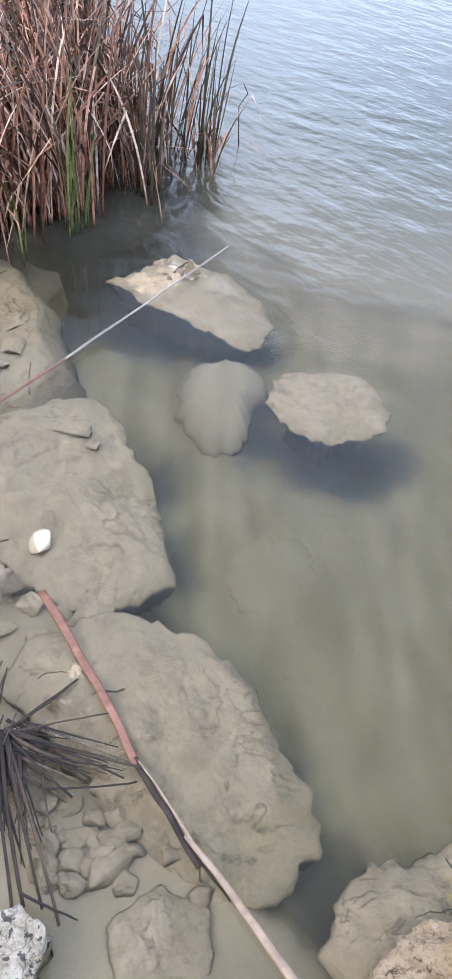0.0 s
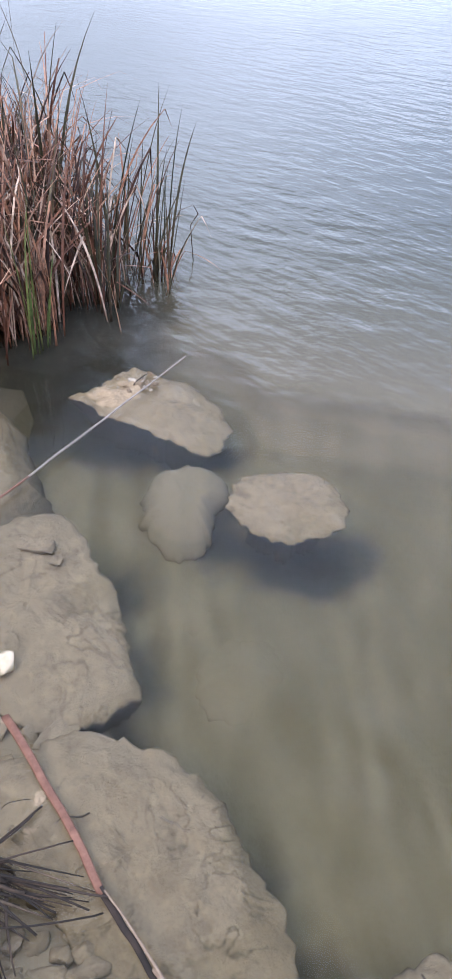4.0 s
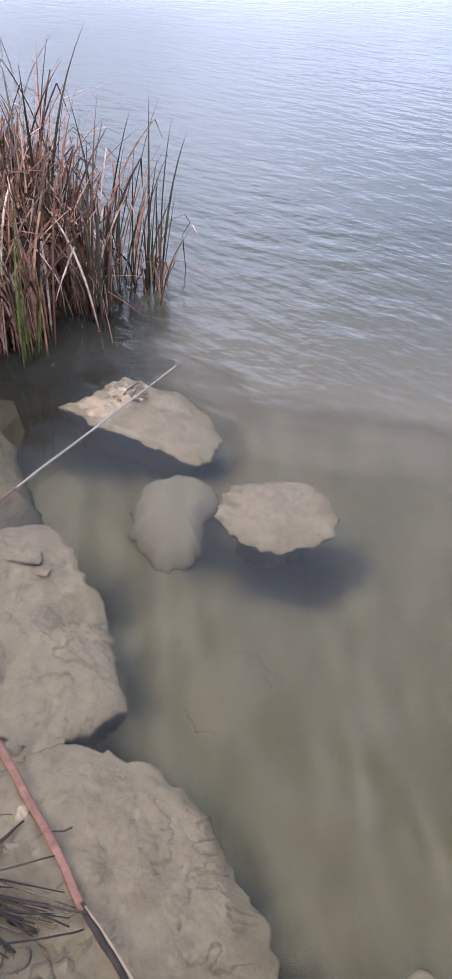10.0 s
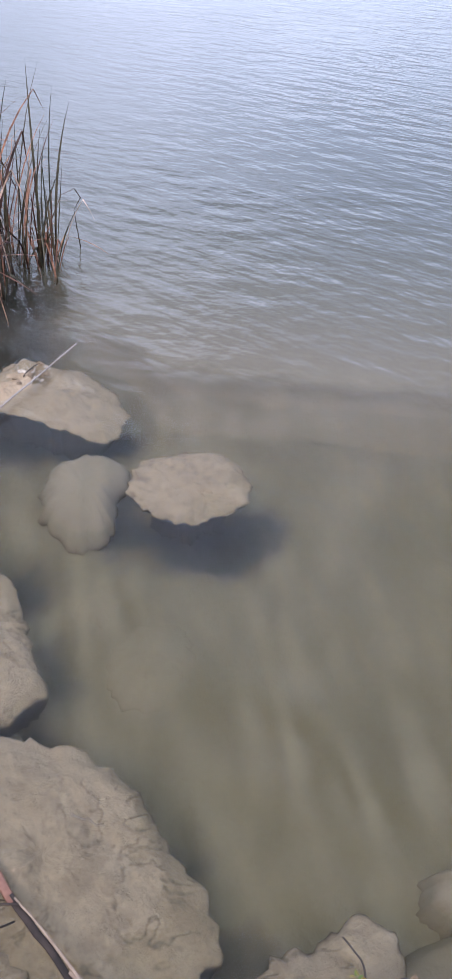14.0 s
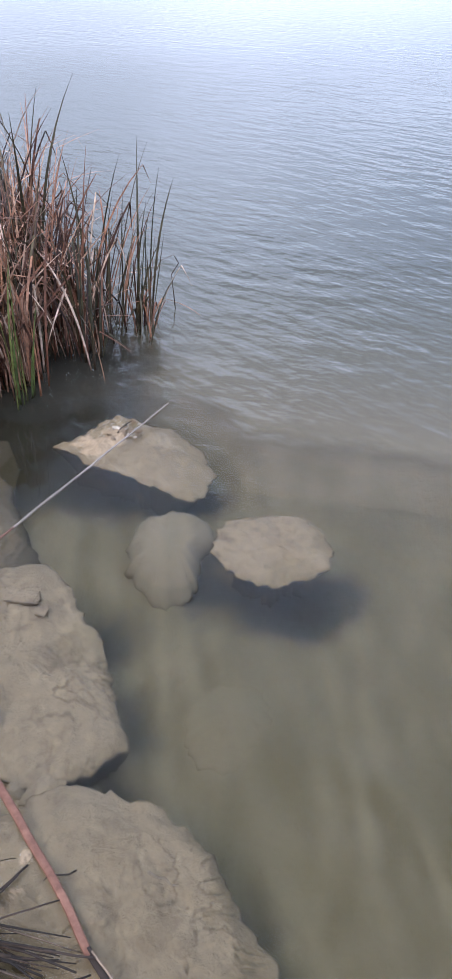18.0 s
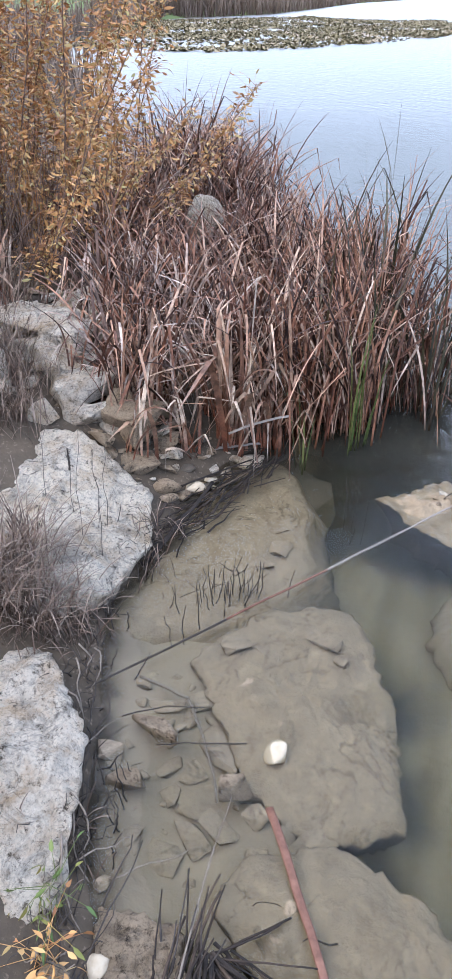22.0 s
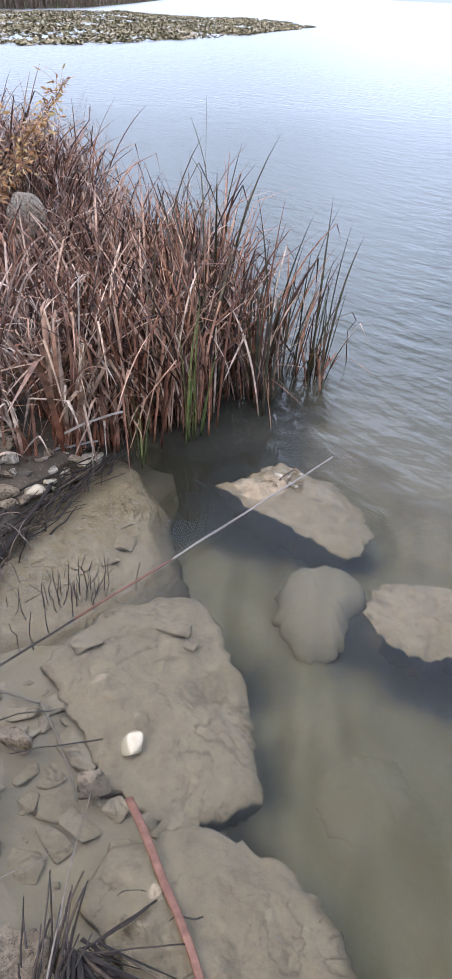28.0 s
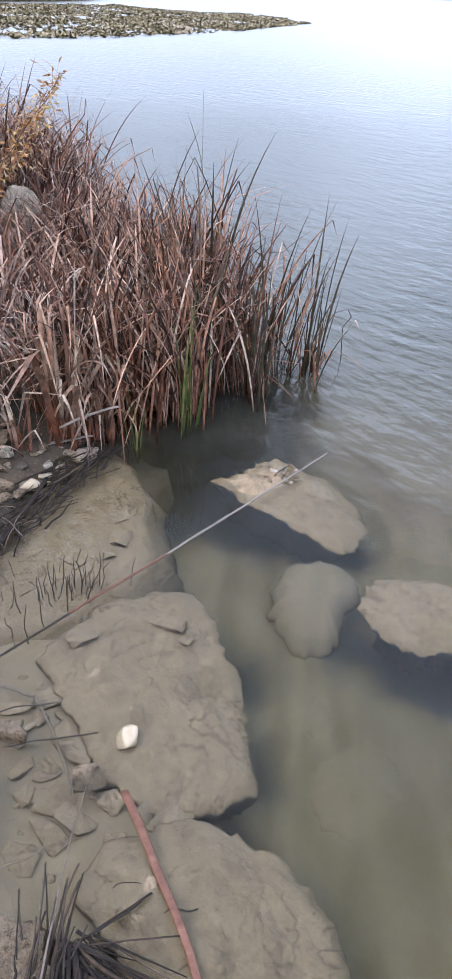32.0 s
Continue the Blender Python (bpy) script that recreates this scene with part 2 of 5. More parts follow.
M_SILT = silt_stone("silted_limestone", (0.272, 0.205, 0.128), (0.385, 0.298, 0.198), (0.110, 0.084, 0.050), 0.5)
# sides darker still: the shadow band below two drowned rocks, put into the colour
M_SILT_SHADED = silt_stone("limestone_with_shaded_sides", (0.300, 0.226, 0.142), (0.430, 0.328, 0.216), (0.060, 0.050, 0.036), 0.5)
M_PEBBLE = silt_stone("silted_pebble", (0.285, 0.218, 0.146), (0.41, 0.32, 0.224), (0.14, 0.11, 0.072), 0.5)
M_DRY = dry_stone("dry_limestone", (0.86, 0.77, 0.64), (0.56, 0.42, 0.27), (0.46, 0.42, 0.38), 0.6)
M_DRY_GREY = dry_stone("grey_limestone", (0.80, 0.72, 0.61), (0.52, 0.37, 0.22), (0.42, 0.39, 0.36), 0.6)
M_DRY_SPECK = dry_stone("lichen_limestone", (0.74, 0.68, 0.57), (0.60, 0.50, 0.36), (0.55, 0.51, 0.45), 0.6, 0.85)
M_DRY_TAN = dry_stone("tan_limestone", (0.45, 0.345, 0.235), (0.31, 0.215, 0.135), (0.38, 0.305, 0.23), -0.2)
M_DRY_CRUMB = dry_stone("crumbly_orange_limestone", (0.60, 0.44, 0.28), (0.40, 0.225, 0.10), (0.36, 0.26, 0.17), 0.0)
M_WHITE = plain("white_limestone", (0.456, 0.368, 0.257), (0.575, 0.494, 0.375), 40, 0.8, 0.5)
M_MUD = plain("dark_wet_mud", (0.045, 0.038, 0.030), (0.13, 0.105, 0.08), 14, 0.6, 0.8, 0.02)

kg = Mat("bank_earth", 0.9)
earth = kg.ramp(kg.noise(4, 8, 0.7), [(0.3, (0.028, 0.022, 0.016)), (0.7, (0.105, 0.078, 0.052))])
earth = kg.mix(kg.ramp(kg.noise(60, 5, 0.7), [(0.57, (0, 0, 0)), (0.66, (0.6, 0.6, 0.6))]), earth, (0.24, 0.19, 0.14))
sep = kg.n.new("ShaderNodeSeparateXYZ")
kg.l.new(kg.coord, sep.inputs[0])
bed = kg.ramp(kg.noise(5, 6, 0.6), [(0.3, (0.235, 0.185, 0.128)), (0.7, (0.335, 0.265, 0.185))])
far_grass = kg.ramp(kg.noise(0.3, 6, 0.6), [(0.3, (0.10, 0.15, 0.04)), (0.7, (0.17, 0.22, 0.06))])
above = kg.ramp(kg.math("ADD", kg.math("MULTIPLY", sep.outputs[2], 8.0), kg.math("ADD", 0.50, kg.math("MULTIPLY", kg.noise(12, 4), 0.3))), [(0.4, (0, 0, 0)), (0.6, (1, 1, 1))])
away = kg.math("GREATER_THAN", sep.outputs[1], 40.0)
muddy = kg.n.new("ShaderNodeMapRange")
muddy.inputs[1].default_value, muddy.inputs[2].default_value = 1.9, 2.9
kg.l.new(sep.outputs[1], muddy.inputs[0])
muddy_x = kg.n.new("ShaderNodeMapRange")
muddy_x.inputs[1].default_value, muddy_x.inputs[2].default_value = 0.10, 0.50
kg.l.new(sep.outputs[0], muddy_x.inputs[0])
bed = kg.mix(muddy_x.outputs[0], bed, (0.20, 0.16, 0.10))
bed = kg.mix(muddy.outputs[0], bed, (0.055, 0.05, 0.04))
kg.colour(kg.mix(above, bed, kg.mix(away, earth, far_grass)))
kg.bump(kg.noise(18, 6, 0.6), 0.5, 0.02)
M_GROUND = kg.m

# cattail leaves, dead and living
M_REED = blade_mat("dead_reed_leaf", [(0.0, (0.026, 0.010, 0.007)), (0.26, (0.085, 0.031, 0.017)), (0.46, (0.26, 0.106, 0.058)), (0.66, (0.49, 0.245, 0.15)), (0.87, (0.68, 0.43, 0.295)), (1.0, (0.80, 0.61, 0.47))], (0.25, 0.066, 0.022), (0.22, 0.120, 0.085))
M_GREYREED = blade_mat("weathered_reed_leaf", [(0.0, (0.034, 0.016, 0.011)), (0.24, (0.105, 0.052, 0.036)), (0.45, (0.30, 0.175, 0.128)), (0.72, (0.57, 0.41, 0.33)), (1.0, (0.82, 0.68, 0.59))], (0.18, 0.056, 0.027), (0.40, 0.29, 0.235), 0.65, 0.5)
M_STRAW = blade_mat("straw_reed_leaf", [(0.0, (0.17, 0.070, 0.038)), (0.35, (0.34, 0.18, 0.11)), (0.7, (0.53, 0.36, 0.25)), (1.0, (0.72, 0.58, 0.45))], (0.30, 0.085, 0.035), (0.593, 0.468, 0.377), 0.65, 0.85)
M_GREEN = blade_mat("green_reed_leaf", [(0.0, (0.075, 0.12, 0.03)), (0.6, (0.128, 0.173, 0.045)), (1.0, (0.21, 0.21, 0.075))], (0.075, 0.0975, 0.0225), (0.0525, 0.0525, 0.0225), 0.5)
M_OLIVE = blade_mat("fading_reed_leaf", [(0.0, (0.0375, 0.0353, 0.0168)), (0.5, (0.075, 0.0647, 0.0288)), (1.0, (0.128, 0.0882, 0.0432))], (0.0975, 0.0323, 0.0144), (0.03, 0.0235, 0.0168), 0.55)
M_DARKREED = blade_mat("rotting_wet_reed", [(0.0, (0.013, 0.009, 0.007)), (0.6, (0.034, 0.022, 0.016)), (0.9, (0.070, 0.046, 0.032)), (1.0, (0.14, 0.10, 0.066))], (0.022, 0.015, 0.012), (0.032, 0.022, 0.016), 0.9)
M_GRASS = blade_mat("dry_grass", [(0.0, (0.09, 0.054, 0.036)), (0.6, (0.25, 0.165, 0.12)), (1.0, (0.44, 0.345, 0.27))], (0.10, 0.055, 0.038), (0.32, 0.25, 0.20))
M_STALK = plain("dark_dead_stalk", (0.025, 0.02, 0.018), (0.07, 0.055, 0.045), 60)
M_TWIG = plain("pale_twig", (0.143, 0.111, 0.0845), (0.26, 0.221, 0.182), 60)
M_CANE = plain("grey_reed_cane", (0.224, 0.192, 0.168), (0.336, 0.296, 0.264), 45)
M_TAN = plain("tan_reed_stem", (0.140, 0.095, 0.066), (0.300, 0.222, 0.158), 34, 0.65)
M_RED = plain("wet_reddish_reed_stem", (0.105, 0.040, 0.023), (0.225, 0.106, 0.069), 34, 0.6)
M_BARK = plain("brown_shrub_bark", (0.09, 0.055, 0.04), (0.19, 0.12, 0.085), 50)
kl = Mat("yellow_autumn_leaf", 0.6)
kl.colour(kl.ramp(kl.island(), [(0.0, (0.26, 0.11, 0.05)), (0.4, (0.50, 0.245, 0.075)), (0.75, (0.58, 0.36, 0.14)), (0.93, (0.36, 0.31, 0.12)), (1.0, (0.58, 0.36, 0.24))]))
M_LEAF = kl.m
kw = Mat("weed_leaf", 0.55)
kw.colour(kw.ramp(kw.island(), [(0.0, (0.07, 0.13, 0.03)), (0.6, (0.14, 0.18, 0.04)), (1.0, (0.32, 0.24, 0.06))]))
M_WEED = kw.m
kp = Mat("floating_leaf", 0.75)
kp.b.inputs["Specular IOR Level"].default_value = 0.25
kp.colour(kp.ramp(kp.island(), [(0.0, (0.07, 0.06, 0.03)), (0.4, (0.18, 0.15, 0.075)), (0.75, (0.30, 0.245, 0.14)), (1.0, (0.46, 0.38, 0.29))]))
M_PAD = kp.m
M_FAR_REED = blade_mat("far_dead_reed", [(0.0, (0.16, 0.105, 0.075)), (0.5, (0.26, 0.18, 0.13)), (1.0, (0.38, 0.285, 0.215))], (0.18, 0.115, 0.08), (0.30, 0.225, 0.18))


def water_material():
    """Clear water skin: sky in the ripples by Fresnel, the rest let through."""
    m = bpy.data.materials.new("pond_water")
    m.use_nodes = True
    n, l = m.node_tree.nodes, m.node_tree.links
    n.clear()
    out, mixs = n.new("ShaderNodeOutputMaterial"), n.new("ShaderNodeMixShader")
    gloss, clear, fres = n.new("ShaderNodeBsdfGlossy"), n.new("ShaderNodeBsdfTransparent"), n.new("ShaderNodeFresnel")
    gloss.inputs["Roughness"].default_value = 0.03
    clear.inputs[0].default_value = (0.93, 0.95, 0.92, 1)
    fres.inputs["IOR"].default_value = 1.33
    geo = n.new("ShaderNodeNewGeometry")
    heights = []
    for scale, rot, stretch, weight, detail in ((9.0, 62, 0.5, 0.74, 2), (22.0, 20, 0.8, 0.14, 2), (4.0, 40, 0.6, 0.8, 2)):
        mp, tx = n.new("ShaderNodeMapping"), n.new("ShaderNodeTexNoise")
        turn = n.new("ShaderNodeMapping")
        turn.inputs["Rotation"].default_value = (0, 0, radians(rot))
        mp.inputs["Scale"].default_value = (stretch, 1, 1)
        l.new(geo.outputs["Position"], turn.inputs[0])
        tx.inputs["Scale"].default_value, tx.inputs["Detail"].default_value = scale, detail
        l.new(turn.outputs[0], mp.inputs[0])
        l.new(mp.outputs[0], tx.inputs[0])
        mu = n.new("ShaderNodeMath")
        mu.operation = "MULTIPLY"
        mu.inputs[1].default_value = weight
        l.new(tx.outputs[0], mu.inputs[0])
        heights.append(mu.outputs[0])
    a1, a2 = n.new("ShaderNodeMath"), n.new("ShaderNodeMath")
    l.new(heights[0], a1.inputs[0])
    l.new(heights[1], a1.inputs[1])
    l.new(a1.outputs[0], a2.inputs[0])
    l.new(heights[2], a2.inputs[1])
    # calmer in the lee of the reeds, by the shore; livelier out on the open water
    sp, mr = n.new("ShaderNodeSeparateXYZ"), n.new("ShaderNodeMapRange")
    l.new(geo.outputs["Position"], sp.inputs[0])
    sm = n.new("ShaderNodeMath")
    sm.operation = "ADD"
    l.new(sp.outputs[0], sm.inputs[0])
    l.new(sp.outputs[1], sm.inputs[1])
    l.new(sm.outputs[0], mr.inputs[0])
    mr.inputs[1].default_value, mr.inputs[2].default_value, mr.inputs[3].default_value, mr.inputs[4].default_value = 1.3, 2.9, 0.30, 0.50
    bp = n.new("ShaderNodeBump")
    bp.inputs["Distance"].default_value = 0.045
    gust, gr, gm = n.new("ShaderNodeTexNoise"), n.new("ShaderNodeMapRange"), n.new("ShaderNodeMath")
    gust.inputs["Scale"].default_value, gust.inputs["Detail"].default_value = 0.8, 3
    gr.inputs[1].default_value, gr.inputs[2].default_value, gr.inputs[3].default_value, gr.inputs[4].default_value = 0.35, 0.65, 0.65, 1.2
    l.new(geo.outputs["Position"], gust.inputs[0])
    l.new(gust.outputs[0], gr.inputs[0])
    gm.operation = "MULTIPLY"
    l.new(gr.outputs[0], gm.inputs[0])
    # shorter, steeper ripples close in; flatter further out
    out_far, om = n.new("ShaderNodeMapRange"), n.new("ShaderNodeMath")
    out_far.inputs[1].default_value, out_far.inputs[2].default_value, out_far.inputs[3].default_value, out_far.inputs[4].default_value = 3.0, 6.0, 1.0, 0.60
    om.operation = "MULTIPLY"
    l.new(sp.outputs[1], out_far.inputs[0])
    l.new(out_far.outputs[0], om.inputs[0])
    l.new(mr.outputs[0], om.inputs[1])
    l.new(om.outputs[0], gm.inputs[1])
    l.new(gm.outputs[0], bp.inputs["Strength"])
    # the open water is ruffled by wind
    rf = n.new("ShaderNodeMapRange")
    rf.inputs[1].default_value, rf.inputs[2].default_value, rf.inputs[3].default_value, rf.inputs[4].default_value = 5.0, 14.0, 0.03, 0.29
    l.new(sp.outputs[1], rf.inputs[0])
    l.new(rf.outputs[0], gloss.inputs["Roughness"])
    l.new(a2.outputs[0], bp.inputs["Height"])
    l.new(bp.outputs[0], gloss.inputs["Normal"])
    l.new(bp.outputs[0], fres.inputs["Normal"])
    # fine silt held just below the skin, thick in the open water, none in the shallows
    body, turbid = n.new("ShaderNodeBsdfDiffuse"), n.new("ShaderNodeMixShader")
    hue, sil = n.new("ShaderNodeValToRGB"), n.new("ShaderNodeMapRange")
    ramp_set(hue, [(0.0, (0.138, 0.118, 0.077)), (0.12, (0.122, 0.108, 0.073)), (0.32, (0.100, 0.095, 0.067)), (0.6, (0.078, 0.080, 0.059)), (1.0, (0.060, 0.066, 0.052))])
    reach = n.new("ShaderNodeMapRange")
    reach.inputs[1].default_value, reach.inputs[2].default_value = 2.95, 5.3
    aslant, lie = n.new("ShaderNodeMath"), n.new("ShaderNodeMath")
    aslant.operation, lie.operation = "MULTIPLY", "ADD"
    aslant.inputs[1].default_value = 0.6
    l.new(sp.outputs[0], aslant.inputs[0])
    l.new(aslant.outputs[0], lie.inputs[0])
    l.new(sp.outputs[1], lie.inputs[1])
    l.new(lie.outputs[0], reach.inputs[0])
    l.new(reach.outputs[0], hue.inputs[0])
    l.new(hue.outputs[0], body.inputs[0])
    l.new(bp.outputs[0], body.inputs["Normal"])
    sil.interpolation_type = "SMOOTHSTEP"
    sil.inputs[1].default_value, sil.inputs[2].default_value, sil.inputs[3].default_value, sil.inputs[4].default_value = 2.95, 3.22, 0.0, 0.76
    stray, sm3 = n.new("ShaderNodeTexNoise"), n.new("ShaderNodeMath")
    stray.inputs["Scale"].default_value, stray.inputs["Detail"].default_value = 4.0, 4
    sm3.operation = "MULTIPLY_ADD"
    sm3.inputs[1].default_value = 0.35
    l.new(geo.outputs["Position"], stray.inputs[0])
    l.new(stray.outputs[0], sm3.inputs[0])
    l.new(lie.outputs[0], sm3.inputs[2])
    l.new(sm3.outputs[0], sil.inputs[0])
    last = sil.outputs[0]
    # clear over the block that breaks the water, and where reed shade is painted
    for px, py, r0, r1 in ((0.60, 2.36, 0.34, 0.50), (0.32, 2.95, 0.40, 0.72)):
        far, lee, mm = n.new("ShaderNodeVectorMath"), n.new("ShaderNodeMapRange"), n.new("ShaderNodeMath")
        far.operation, mm.operation, lee.interpolation_type = "DISTANCE", "MULTIPLY", "SMOOTHSTEP"
        far.inputs[1].default_value = (px, py, 0)
        l.new(geo.outputs["Position"], far.inputs[0])
        l.new(far.outputs["Value"], lee.inputs[0])
        lee.inputs[1].default_value, lee.inputs[2].default_value, lee.inputs[3].default_value, lee.inputs[4].default_value = r0, r1, 0.0, 1.0
        l.new(last, mm.inputs[0])
        l.new(lee.outputs[0], mm.inputs[1])
        last = mm.outputs[0]
    l.new(last, turbid.inputs[0])
    l.new(clear.outputs[0], turbid.inputs[1])
    l.new(body.outputs[0], turbid.inputs[2])
    l.new(fres.outputs[0], mixs.inputs[0])
    l.new(turbid.outputs[0], mixs.inputs[1])
    l.new(gloss.outputs[0], mixs.inputs[2])
    l.new(mixs.outputs[0], out.inputs[0])
    return m


def veil_material(name, tint):
    """A thin layer of turbid water: it takes a little of the light that passes."""
    m = bpy.data.materials.new(name)
    m.use_nodes = True
    n, l = m.node_tree.nodes, m.node_tree.links
    n.clear()
    out, clear = n.new("ShaderNodeOutputMaterial"), n.new("ShaderNodeBsdfTransparent")
    clear.inputs[0].default_value = (*tint, 1)
    l.new(clear.outputs[0], out.inputs[0])
    return m


def silt_bed_material(name, pale=0.0):
    """Soft silt painted with long pale and olive ripple streaks and shade beside blocks."""
    k = Mat(name, 0.95)
    # ripple reflections put into the bed colour as long pale and olive streaks
    turn, mp = k.n.new("ShaderNodeMapping"), k.n.new("ShaderNodeMapping")
    turn.inputs["Rotation"].default_value = (0, 0, radians(14))
    mp.inputs["Scale"].default_value = (3.9, 0.75, 1)
    k.l.new(k.coord, turn.inputs[0])
    k.l.new(turn.outputs[0], mp.inputs[0])
    col = k.ramp(k.noise(3.5, 4, 0.5, 0.5, mp.outputs[0]), [(0.38, SILT_OLIVE), (0.50, SILT_MID), (0.62, SILT_PALE)])
    col = k.mix(k.ramp(k.noise(2.6, 5, 0.6), [(0.42, (0, 0, 0)), (0.62, (0.55, 0.55, 0.55))]), col, SILT_OLIVE)
    if pale:
        col = k.mix(pale, col, SILT_PALE)
    # further out the bed lies above the veils, so their dimming is painted in
    sp, deep = k.n.new("ShaderNodeSeparateXYZ"), k.n.new("ShaderNodeMapRange")
    k.l.new(k.coord, sp.inputs[0])
    deep.interpolation_type = "SMOOTHSTEP"
    deep.inputs[1].default_value, deep.inputs[2].default_value, deep.inputs[4].default_value = 2.46, 3.00, 0.85
    k.l.new(k.math("ADD", sp.outputs[1], k.math("MULTIPLY", sp.outputs[0], 0.6)), deep.inputs[0])
    col = k.mix(deep.outputs[0], col, (0.185, 0.152, 0.098))
    wob, amt, place = k.n.new("ShaderNodeTexNoise"), k.n.new("ShaderNodeVectorMath"), k.n.new("ShaderNodeVectorMath")
    wob.inputs["Scale"].default_value, wob.inputs["Detail"].default_value = 7, 4
    amt.operation, place.operation = "MULTIPLY_ADD", "ADD"
    amt.inputs[1].default_value, amt.inputs[2].default_value = (0.22, 0.22, 0), (-0.11, -0.11, 0)
    k.l.new(k.coord, wob.inputs[0])
    k.l.new(wob.outputs["Color"], amt.inputs[0])
    k.l.new(amt.outputs[0], place.inputs[0])
    k.l.new(k.coord, place.inputs[1])
    flat = k.n.new("ShaderNodeVectorMath")
    flat.operation = "MULTIPLY"
    flat.inputs[1].default_value = (1, 1, 0)
    k.l.new(place.outputs[0], flat.inputs[0])
    # shade beside the blocks and before the reeds, darkened into the bed colour
    for px, py, r0, r1, most in BED_SHADE if not pale else ():
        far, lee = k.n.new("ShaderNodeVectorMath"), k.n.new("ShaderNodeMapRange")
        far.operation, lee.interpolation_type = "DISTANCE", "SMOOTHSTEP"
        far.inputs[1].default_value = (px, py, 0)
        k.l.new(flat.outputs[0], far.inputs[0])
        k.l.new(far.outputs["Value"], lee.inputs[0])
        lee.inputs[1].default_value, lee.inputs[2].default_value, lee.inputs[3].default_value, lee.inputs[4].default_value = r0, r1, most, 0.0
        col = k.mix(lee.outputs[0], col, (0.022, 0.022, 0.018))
    k.colour(col)
    k.bump(k.noise(9, 5, 0.6), 0.5, 0.03)
    return k.m


BED_DEPTH = 0.22
SILT_OLIVE, SILT_MID, SILT_PALE = (0.166, 0.134, 0.075), (0.217, 0.175, 0.115), (0.272, 0.222, 0.158)
# painted shade by blocks and reeds: x, y, inner reach, outer reach, strength
BED_SHADE = [(0.68, 1.86, 0.03, 0.13, 0.85), (0.67, 1.71, 0.05, 0.17, 0.95), (0.81, 1.61, 0.06, 0.17, 0.95), (0.95, 1.57, 0.06, 0.17, 0.95), (1.10, 1.60, 0.04, 0.15, 0.8), (0.42, 2.38, 0.05, 0.20, 0.9), (0.55, 2.32, 0.06, 0.20, 0.95), (0.68, 2.22, 0.05, 0.17, 0.95), (0.82, 2.17, 0.04, 0.13, 0.85), (0.33, 1.62, 0.02, 0.16, 0.75), (0.34, 1.30, 0.0, 0.12, 0.6), (0.24, 1.08, 0.0, 0.13, 0.7), (0.22, 2.60, 0.15, 0.38, 0.9), (0.45, 2.95, 0.25, 0.50, 0.92), (0.78, 3.25, 0.15, 0.45, 0.8), (0.46, 0.42, 0.04, 0.17, 0.7), (0.33, 0.33, 0.0, 0.18, 0.5), (0.46, 0.70, 0.0, 0.10, 0.5)]
# low swells of silt round the drowned mounds: x, y, reach, height
SWELLS = [(0.60, 1.88, 0.26, 0.07), (0.59, 1.22, 0.22, 0.035), (0.49, 1.44, 0.20, 0.03), (0.95, 0.40, 0.25, 0.06), (0.30, 0.30, 0.3, 0.06)]
M_SILT_DEEP = silt_bed_material("silt_coated_limestone", 0.6)

# ---- mesh helpers ----
def mesh_ob(name, verts, faces, mat, parent=None, label="", origin=(0, 0, 0), smooth=False, uv=None):
    me = bpy.data.meshes.new(name)
    v = np.asarray(verts, float) - np.asarray(origin, float)
    me.from_pydata(v.tolist(), [], faces)
    me.materials.append(mat)
    if smooth:
        me.polygons.foreach_set("use_smooth", [True] * len(me.polygons))
    if uv is not None:
        lay = me.uv_layers.new(name="UVMap")
        idx = np.empty(len(me.loops), dtype=np.int32)
        me.loops.foreach_get("vertex_index", idx)
        lay.data.foreach_set("uv", np.asarray(uv, dtype=np.float32)[idx].ravel())
    me.update()
    ob = new(name, me)
    ob.location = origin
    if parent is not None:
        ob.parent = parent
        ob.location = Vector(origin) - parent.location
    if label:
        ob["label"] = label
    return ob


def thing(name, at, label, category, group="", kind=""):
    ob = new(name)
    ob.location = at
    ob.empty_display_size = 0.05
    return tagged(ob, label, category, group, kind)


def part(name, verts, faces, mat, parent, label="", smooth=True, uv=None, origin=None):
    return mesh_ob(name, verts, faces, mat, parent, label, origin or tuple(parent.location), smooth, uv)


def nz(x, y, z=0.0, scale=1.0, octaves=3):
    return noise.fractal(Vector((x * scale, y * scale, z * scale)), 0.9, 2.1, octaves, noise_basis="PERLIN_ORIGINAL")


